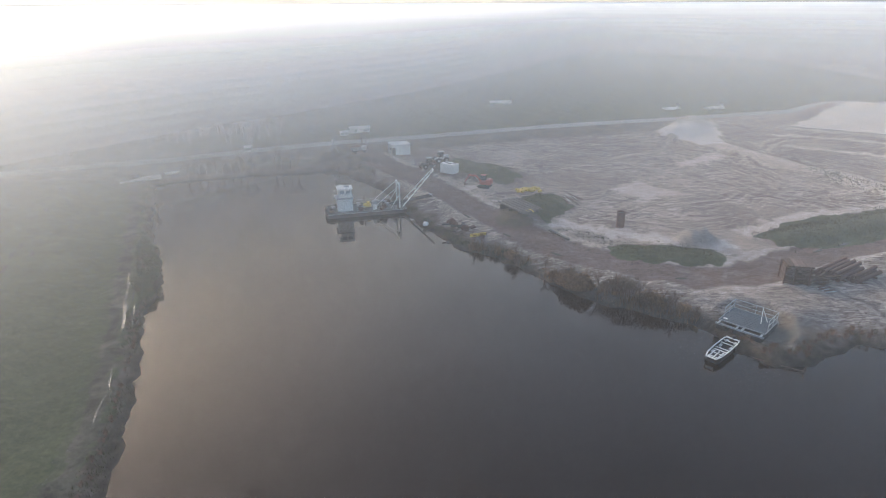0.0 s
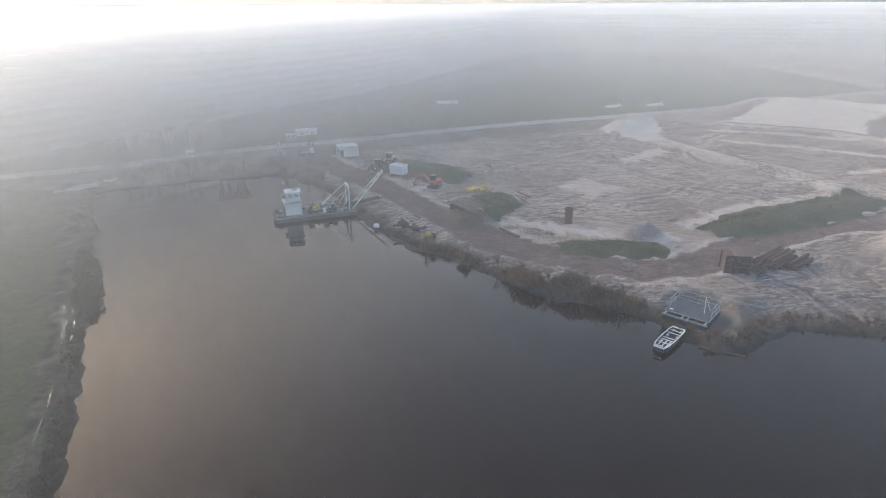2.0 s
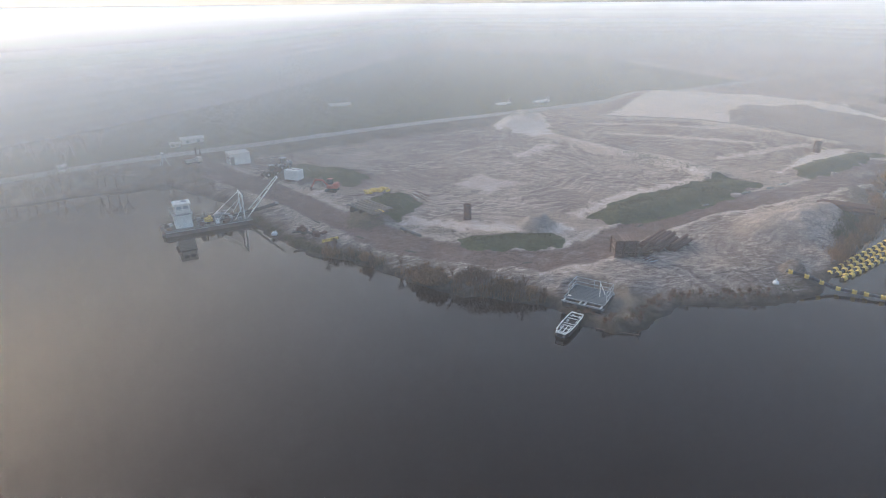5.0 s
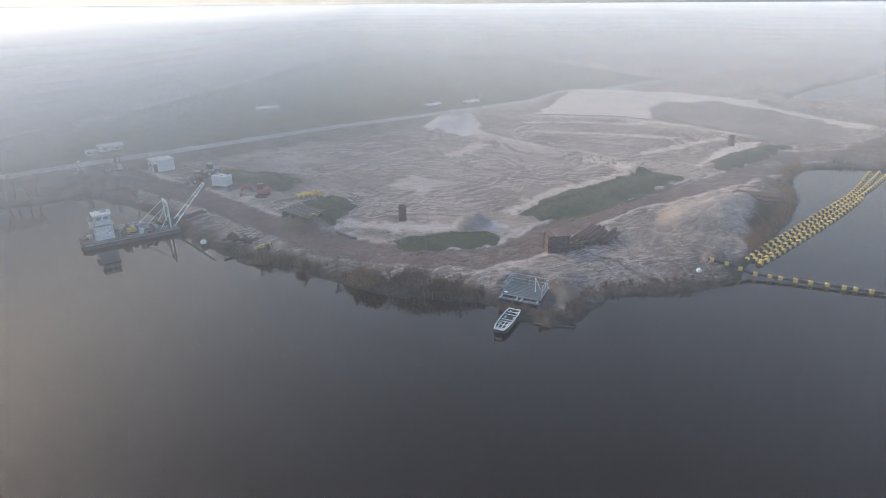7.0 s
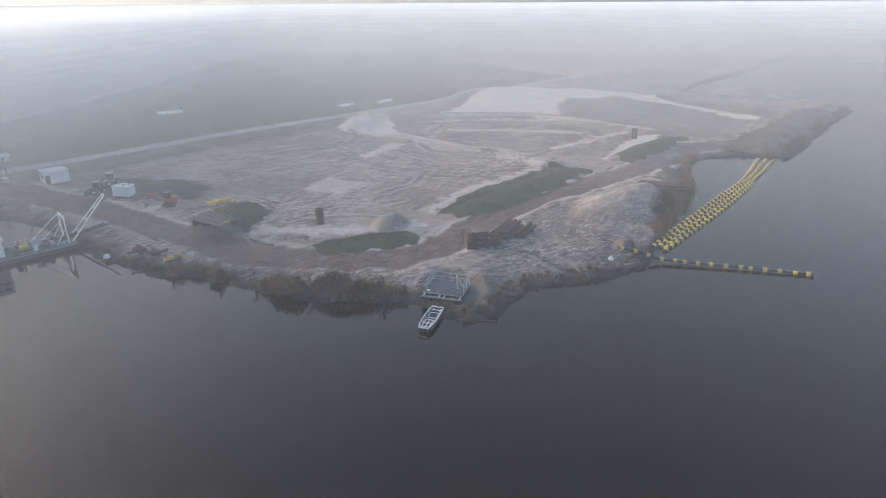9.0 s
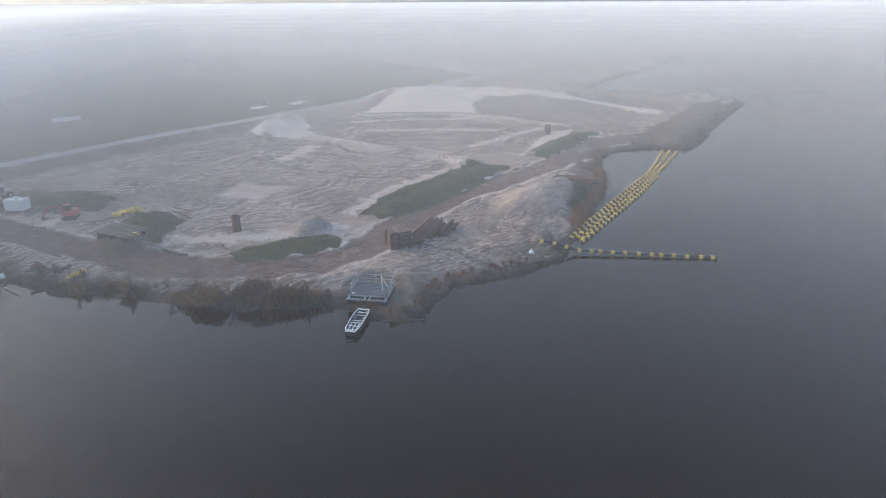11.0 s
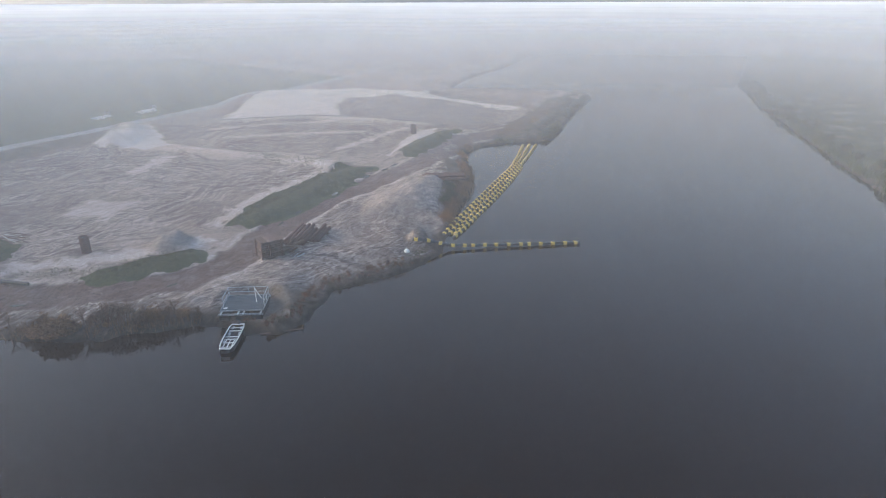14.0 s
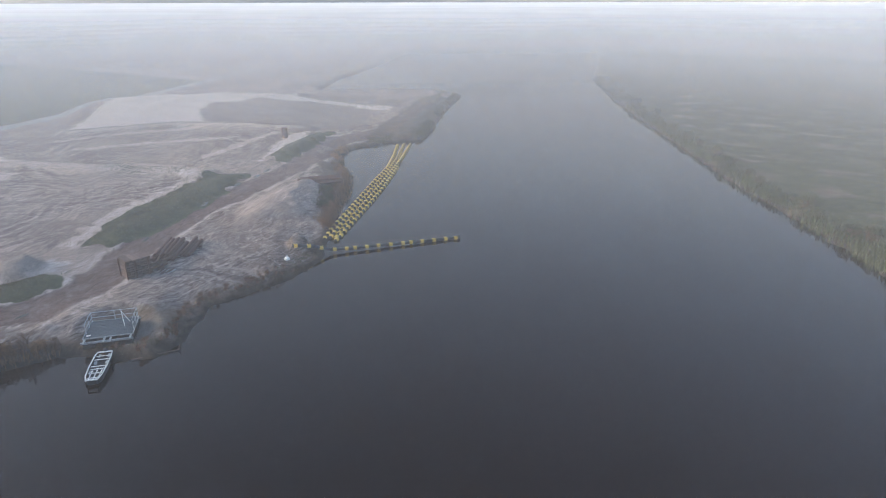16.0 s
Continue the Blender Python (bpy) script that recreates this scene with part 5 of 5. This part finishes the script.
def build_puddle(x, y, length, width, turn, seed):
    rng = random.Random(seed)
    bm = B()
    ring = []
    for k in range(22):
        a = math.tau * k / 22
        r = 1 + rng.uniform(-0.28, 0.18)
        ring.append(bm.verts.new((length / 2 * r * math.cos(a), width / 2 * r * math.sin(a), 0)))
    top = bm.faces.new(ring)
    low = bmesh.ops.extrude_face_region(bm, geom=[top])
    for v in low["geom"]:
        if isinstance(v, bmesh.types.BMVert):
            v.co.z += 0.06
    p = part("puddle", bm, M_PUDDLE)
    p.matrix_basis = pose(x, y, height(x, y) + 0.03, 0, 0, turn)
    tagged(p, "shallow grey puddle standing in a wheel rut", "puddle", group="puddles")


for k, (x, y, ln, w, turn) in enumerate(((-42.2, 72.5, 5, 0.7, 113), (-41.3, 72.6, 5, 0.45, 113), (-43.6, 76, 4.5, 0.8, 113), (-42.6, 76.4, 4, 0.45, 113), (-45.2, 79.5, 4, 0.8, 112),
                                          (-44.2, 79.6, 4, 0.4, 112), (-46.8, 83.6, 4, 0.7, 112), (-45.8, 83.2, 3.4, 0.4, 112), (-48.2, 87, 2.4, 0.6, 112), (-37.0, 58.4, 4, 0.5, 110), (-35.4, 52.6, 4.5, 0.4, 105),
                                          (-65.2, 84.6, 5, 0.6, 112), (-67.2, 89.6, 4, 0.6, 110), (-68.2, 93.2, 3, 0.5, 110), (-64.4, 90.0, 2.6, 0.5, 112), (-75.1, 111.6, 1.6, 0.6, 110), (-80.3, 125.5, 1.6, 0.8, 110))):
    build_puddle(x, y, ln, w * 0.65, turn, k)


for k, (x, y, ln, w, turn) in enumerate(((79.5, 100.6, 2.6, 0.9, 20), (93.0, 105.6, 2.8, 0.9, 18), (100.2, 107.0, 2.4, 1.0, 15), (67.0, 96.4, 2.6, 0.7, 28), (61, 93.5, 2.2, 0.6, 30), (105, 108.6, 3, 0.9, 15),
                                          (18.2, 92.6, 2.0, 0.5, -42), (11.2, 101.5, 2.2, 0.5, -55), (35, 83.0, 1.8, 0.4, 0), (4.5, 111.5, 2.4, 0.6, -60))):
    build_puddle(x, y, ln, w, turn, 40 + k)


# ---- plants ----
def branch(verts, faces, a, b, r0, r1):
    """A three-sided tapered twig, added to plain lists."""
    d = (b - a).normalized()
    u = d.cross(Vector((0.3, 0.5, 0.8))).normalized()
    w = d.cross(u)
    k = len(verts)
    for p, r in ((a, r0), (b, r1)):
        for j in range(3):
            verts.append(p + (u * math.cos(j * math.tau / 3) + w * math.sin(j * math.tau / 3)) * r)
    for j in range(3):
        faces.append((k + j, k + (j + 1) % 3, k + 3 + (j + 1) % 3, k + 3 + j))


def grow(verts, faces, rng, a, way, length, r, depth, spread):
    b = a + way * length
    branch(verts, faces, a, b, r, r * 0.62)
    if depth == 0:
        return
    for k in range(rng.choice((2, 3, 3))):
        turn = Vector((rng.gauss(0, spread), rng.gauss(0, spread), rng.gauss(0.12, spread * 0.5)))
        start = a.lerp(b, rng.uniform(0.55, 1.0))
        grow(verts, faces, rng, start, (way + turn).normalized(), length * rng.uniform(0.55, 0.8), r * 0.55, depth - 1, spread)


def mesh_of(name, verts, faces, mat):
    me = bpy.data.meshes.new(name)
    me.from_pydata([tuple(v) for v in verts], [], faces)
    me.materials.append(mat)
    return me


def tree_meshes(seed, h, mat):
    rng = random.Random(seed)
    tv, tf, cv, cf = [], [], [], []
    top = Vector((rng.uniform(-0.2, 0.2), rng.uniform(-0.2, 0.2), h * 0.45))
    branch(tv, tf, Vector((0, 0, -0.2)), top, h * 0.026, h * 0.018)
    for k in range(7):
        a = Vector((0, 0, 0)).lerp(top, rng.uniform(0.45, 1.0))
        an = rng.uniform(0, math.tau)
        grow(cv, cf, rng, a, Vector((0.55 * math.cos(an), 0.55 * math.sin(an), 1)).normalized(), h * 0.25, h * 0.012, 4, 0.42)
    return mesh_of("trunk", tv, tf, mat), mesh_of("crown", cv, cf, mat)


TREE_KINDS = [tree_meshes(20 + k, 6.0, M_TWIG) for k in range(4)]


def plant_tree(x, y, h, kind, label):
    t = empty("bare_tree", (x, y, height(x, y)), (kind * 77 + x * 13) % 360, label=label, category="tree", group="bare trees")
    for name, me in zip(("trunk", "crown"), TREE_KINDS[kind % 4]):
        o = new(name, me)
        o.parent = t
        o.scale = (h / 6,) * 3


tree_rng = random.Random(31)
for k in range(15):
    x = -61 + k * 1.75 + tree_rng.uniform(-0.5, 0.5)
    y = np.interp(x, [p[0] for p in SHORE_BACK[:7]], [p[1] for p in SHORE_BACK[:7]]) + tree_rng.uniform(0.8, 2.0)
    if k not in (9, 10):
        plant_tree(x, y, tree_rng.uniform(4.0, 6.2), k, "bare thin sapling at the water's edge")
for x, y, h in ((-57.6, 119.0, 4.5), (-60.0, 122.5, 4.0), (-26, 150.5, 3.0), (-20.5, 147.5, 2.6), (-16, 141.5, 2.6)):
    plant_tree(x, y, h, int(h * 7), "bare leaning tree over the water's edge")
for k in range(34):
    x, y = tree_rng.uniform(-84, -50), tree_rng.uniform(174, 196)
    plant_tree(x, y + (x + 50) * -0.1, tree_rng.uniform(5, 8), k, "bare tree of a grove half lost in fog")
for k in range(22):
    x = tree_rng.uniform(-125, -92)
    plant_tree(x, 152 + (x + 95) * 0.42 + tree_rng.uniform(2, 12), tree_rng.uniform(3.5, 6), k, "bare hedge tree beside the dike road in fog")


def shrub_meshes(seed, mats):
    """A dense shrub: many stems with small leaves, as stems and foliage."""
    rng = random.Random(seed)
    sv, sf, lv, lf = [], [], [], []
    for k in range(34):
        an, lean = rng.uniform(0, math.tau), rng.uniform(0.05, 0.8)
        root = Vector((rng.gauss(0, 0.35), rng.gauss(0, 0.35), -0.1))
        way = Vector((lean * math.cos(an), lean * math.sin(an), 1)).normalized()
        grow(sv, sf, rng, root, way, rng.uniform(0.5, 0.9), 0.028, 2, 0.4)
    for k in range(1100):
        d = Vector((rng.gauss(0, 1), rng.gauss(0, 1), rng.gauss(0, 1))).normalized() * (rng.random() ** 0.4)
        c = Vector((d.x * 1.25, d.y * 1.25, 0.85 + d.z * 0.85))
        c *= 1 + 0.3 * noise.noise(c * 1.3)
        u = Vector((rng.gauss(0, 1), rng.gauss(0, 1), rng.gauss(0, 1))).normalized()
        w = u.orthogonal().normalized()
        s = rng.uniform(0.06, 0.13)
        i = len(lv)
        lv += [c - u * s, c + w * s * 0.6, c + u * s, c - w * s * 0.6]
        lf.append((i, i + 1, i + 2, i + 3))
    return mesh_of("stem", sv, sf, M_TWIG), mesh_of("foliage", lv, lf, mats)


def thicket_meshes(seed):
    """A leafless thicket: many fine stems from one root, with a few dead leaves."""
    rng = random.Random(seed)
    sv, sf, lv, lf = [], [], [], []
    for k in range(16):
        an, lean = rng.uniform(0, math.tau), rng.uniform(0.05, 0.65)
        root = Vector((rng.gauss(0, 0.3), rng.gauss(0, 0.3), -0.1))
        grow(sv, sf, rng, root, Vector((lean * math.cos(an), lean * math.sin(an), 1)).normalized(), rng.uniform(0.5, 0.85), 0.022, 4, 0.34)
    for k in range(420):
        c = Vector(rng.choice(sv)) + Vector((rng.gauss(0, 0.05), rng.gauss(0, 0.05), rng.gauss(0, 0.05)))
        u = Vector((rng.gauss(0, 1), rng.gauss(0, 1), rng.gauss(0, 1))).normalized()
        w, s, i = u.orthogonal().normalized(), rng.uniform(0.04, 0.09), len(lv)
        lv += [c - u * s, c + w * s * 0.6, c + u * s, c - w * s * 0.6]
        lf.append((i, i + 1, i + 2, i + 3))
    return mesh_of("stem", sv, sf, M_TWIG_RED), mesh_of("foliage", lv, lf, M_DEAD)


M_DEAD = material("dead_leaf", (0.125, 0.085, 0.06), 0.9, vary=0.3, scale=0.6, island=True)
M_TWIG_RED = material("reddish_twig", (0.19, 0.1, 0.072), 0.9, vary=0.3, scale=0.6, island=True)
SHRUB_TWIG = [thicket_meshes(70 + k) for k in range(3)]
SHRUB_GREEN, SHRUB_BROWN = [shrub_meshes(50 + k, M_SHRUB) for k in range(3)], [shrub_meshes(60 + k, M_REED) for k in range(3)]


def plant_shrub(x, y, size, kinds, k, label):
    t = empty("shrub", (x, y, max(height(x, y), 0.05)), (k * 61) % 360, label=label, category="shrub", group="shrubs")
    for name, me in zip(("stem", "foliage"), kinds[k % 3]):
        o = new(name, me)
        o.parent = t
        o.scale = (size, size, size * (0.8 + 0.15 * (k % 4)))


def along(pts, s):
    """A place at the fraction s of a chain of points."""
    legs = [math.dist(a, b) for a, b in zip(pts, pts[1:])]
    s *= sum(legs)
    for (a, b), leg in zip(zip(pts, pts[1:]), legs):
        if s <= leg:
            return a[0] + (b[0] - a[0]) * s / leg, a[1] + (b[1] - a[1]) * s / leg
        s -= leg
    return pts[-1]


# Dark shrubs along the dike's edge, brown ones on the site's bank.
for k in range(26):
    x, y = along([(-42.4, 80.5), (-45.0, 88), (-50.0, 99)], k / 25)
    plant_shrub(x - 0.5 + tree_rng.uniform(-0.9, 0.6), y + tree_rng.uniform(-0.5, 0.5), tree_rng.uniform(0.8, 1.35), SHRUB_GREEN, k, "dark green shrub hanging over the water's edge")
for k in range(26):
    x, y = along([(-30.4, 40), (-34, 54.5), (-40.8, 74), (-41.6, 79)], (k + tree_rng.random()) / 26)
    plant_shrub(x - 0.3 + tree_rng.uniform(-0.3, 0.3), y, tree_rng.uniform(0.22, 0.42), SHRUB_TWIG, k, "low brown thicket on the dike's edge")
for k in range(20):
    x, y = along([(7, 97.5), (14.0, 90.6), (18.4, 84.4), (22.4, 80.1), (29, 76.0), (34, 73.4)], ((k + tree_rng.random()) / 20) ** 0.8)
    plant_shrub(x + tree_rng.uniform(-0.3, 0.9), y + tree_rng.uniform(0.0, 0.9), tree_rng.choice((0.4, 0.5, 0.65, 0.8)) * (1.0 if 8 < k < 17 else 0.5), SHRUB_TWIG if k % 4 else SHRUB_BROWN, k, "brown leafless thicket on the sandy bank")
for k in range(44):
    x, y = along([(36.5, 66.2), (39.2, 63.6), (43, 63.8), (46, 65.6), (51.6, 68.2), (57, 66.4), (66, 65)], (k + tree_rng.random()) / 44)
    plant_shrub(x, y + tree_rng.uniform(-0.4, 1.6), tree_rng.uniform(0.25, 0.6), SHRUB_TWIG, k, "low brown thicket on the bank by the pontoon")
for k in range(22):
    x, y = along([(89, 76.5), (100.5, 83), (111.5, 90.6), (123, 101.6)], (k + tree_rng.random()) / 22)
    plant_shrub(x - tree_rng.uniform(0, 1.2), y + tree_rng.uniform(0, 1.5), tree_rng.uniform(0.35, 0.75), SHRUB_TWIG, k, "reddish brown thicket along the cove")
for k in range(40):
    x, y = along(SHORE_FAR[2:12], (k + tree_rng.random()) / 40)
    plant_shrub(x + tree_rng.uniform(0.5, 3), y - tree_rng.uniform(1, 5), tree_rng.uniform(0.7, 1.6), SHRUB_GREEN, k, "dull green shrub along the far bank")
for k, (x, y) in enumerate(((30.2, 76.6), (24.6, 80.2), (22.4, 81.6), (16, 89), (12, 93.6), (27.5, 78.3), (5.5, 99.6), (28.6, 77.2), (25.8, 79.2), (23.4, 80.4), (20.6, 82.8), (31.6, 75.6), (26.6, 78.4), (18.6, 85.2))):
    plant_tree(x, y, 2.6 + 0.3 * (k % 3), k, "bare brown sapling among the reeds on the bank")


for k, (x, y, size, brown) in enumerate(((17.9, 84.6, 1.15, 1), (19.0, 83.0, 1.5, 1), (20.0, 82.2, 1.35, 1), (18.8, 84.2, 1.2, 1), (20.8, 81.8, 1.1, 1), (24.0, 80.2, 1.3, 0), (25.2, 79.6, 1.6, 0), (26.2, 78.6, 1.4, 0),
                                         (24.8, 80.6, 1.3, 0), (28.0, 77.2, 1.1, 1), (29.2, 76.6, 1.0, 1), (30.6, 75.6, 0.9, 0), (32.2, 74.6, 0.9, 1), (11.0, 93.8, 0.9, 1), (11.8, 93.0, 0.8, 0), (6.6, 100.6, 0.8, 0), (33.6, 73.6, 0.8, 0))):
    plant_shrub(x, y, size, SHRUB_BROWN if brown else SHRUB_TWIG, k, "rusty brown bush leaning over the water" if brown else "dark leafless bush leaning over the water")


def blades(name, spots, low, high, width, mat, label, category, seed):
    """Many upright blades in one mesh: reeds or tufts of grass."""
    rng = np.random.RandomState(seed)
    px, py = np.array([s[0] for s in spots]), np.array([s[1] for s in spots])
    z = heights(px, py)
    n = len(px)
    h, a, lean = rng.uniform(low, high, n), rng.uniform(0, math.tau, n), rng.uniform(0, math.tau, n)
    tilt = rng.uniform(0.0, 0.4, n) * h
    v = np.empty((n, 3, 3))
    for k, sgn in ((0, -1), (1, 1)):
        v[:, k, 0], v[:, k, 1], v[:, k, 2] = px + sgn * width * np.cos(a), py + sgn * width * np.sin(a), np.maximum(z, -0.1) - 0.05
    v[:, 2, 0], v[:, 2, 1], v[:, 2, 2] = px + tilt * np.cos(lean), py + tilt * np.sin(lean), np.maximum(z, -0.1) + h
    me = bpy.data.meshes.new(name)
    me.from_pydata(v.reshape(-1, 3).tolist(), [], np.arange(3 * n).reshape(-1, 3).tolist())
    me.materials.append(mat)
    return tagged(new(name, me), label, category, kind="stuff")


def scatter(pts, count, wide, lean, seed, clumps=0):
    rng = random.Random(seed)
    hubs = [rng.random() for _ in range(clumps)]
    out = []
    for _ in range(count):
        s = min(1.0, max(0.0, rng.gauss(rng.choice(hubs), 0.012))) if clumps else rng.random()
        x, y = along(pts, s)
        out.append((x + rng.gauss(lean[0], wide), y + rng.gauss(lean[1], wide)))
    return out


blades("reeds", scatter([(5, 98.6), (9.5, 96.2), (12.8, 91.8), (18.1, 84.6), (22.3, 80), (28.9, 75.6), (34.5, 72)], 1700, 0.6, (0.1, 0.4), 1, 22), 0.4, 1.5, 0.035, M_REED, "tall dry brown reeds along the water's edge", "reeds", 2)
blades("bank_grass", scatter(SHORE_SITE[:5] + [(12.8, 91.1)], 3500, 0.5, (0.4, 0.5), 3, 34), 0.15, 0.4, 0.05, M_TUFT, "dark grass tufts on the bank", "grass", 4)
blades("point_grass", scatter([(36, 67), (39, 63.4), (43, 63.6), (46, 65.3), (52, 68.2), (57, 66.2), (65, 64.8), (72, 66)], 1600, 0.9, (0.3, 0.9), 5, 40), 0.12, 0.35, 0.05, M_TUFT, "rough dark grass along the bank", "grass", 6)
blades("cove_reeds", scatter(SHORE_COVE[1:8], 4500, 0.8, (-0.3, 0.5), 7, 40), 0.5, 1.4, 0.05, M_REED, "reddish brown reeds along the cove", "reeds", 8)
blades("dike_grass", scatter(SHORE_DIKE[2:], 4000, 0.5, (-0.7, 0.1), 9, 70), 0.15, 0.5, 0.05, M_TUFT, "rough dark grass on the dike's edge", "grass", 10)
blades("far_reeds", scatter(SHORE_FAR[2:12], 9000, 1.2, (0.8, -1.6), 11, 60), 0.8, 2.0, 0.1, M_SHRUB, "dull reeds along the far bank", "reeds", 12)
blades("point_reeds", scatter(SHORE_COVE[8:14], 5000, 0.8, (-0.5, 0.8), 13, 30), 0.5, 1.3, 0.08, M_TUFT, "dark reeds along the sandy point", "reeds", 14)
# Tufts on the sandy shoulders of the mounds.
blades("shoulder_tufts", scatter([(21, 105), (24.5, 101.5), (28, 97.6), (34, 96.4), (41, 94.4)], 900, 1.3, (0.4, -0.6), 15, 46), 0.08, 0.22, 0.12, M_TUFT, "dark tufts scattered over pale sand", "grass", 16)
blades("ridge_tufts", scatter([(54, 99), (70, 106.6), (88, 114.4), (95, 116.5)], 1800, 1.0, (0, 0.5), 17, 90), 0.1, 0.3, 0.1, M_TUFT, "dark tufts along a sandy crest", "grass", 18)
blades("crest_tufts", scatter([(84.5, 142), (89.4, 128), (94.5, 118)], 900, 1.4, (0.6, 0.4), 19, 26), 0.1, 0.35, 0.12, M_TUFT, "dark tufts along a low sand ridge", "grass", 20)
blades("heap_tufts", scatter([(92, 79), (98, 82.5), (102, 86)], 3000, 0.9, (-0.6, 1.0), 21, 34), 0.2, 0.6, 0.06, M_TUFT, "dark tufts on the flank of the sand heap", "grass", 22)
# Grass on the mounds, ragged along its edges.
blades("mound_grass", scatter([(57, 97.5), (66, 101.5), (78, 106), (90, 110.5), (98, 112)], 1800, 2.6, (0, 0), 23, 0), 0.12, 0.34, 0.09, M_TUFT, "short rough grass on a low mound", "grass", 24)
blades("roadside_grass", scatter([(28, 93.2), (34, 92.2), (42, 91)], 900, 1.7, (0, 0.3), 25, 0), 0.12, 0.32, 0.08, M_TUFT, "short rough grass on a low mound by the road", "grass", 26)
blades("rack_grass", scatter([(14.5, 109), (17, 114), (20, 119)], 900, 2.3, (0, 0), 27, 0), 0.12, 0.36, 0.09, M_TUFT, "short rough grass round the pipe rack", "grass", 28)
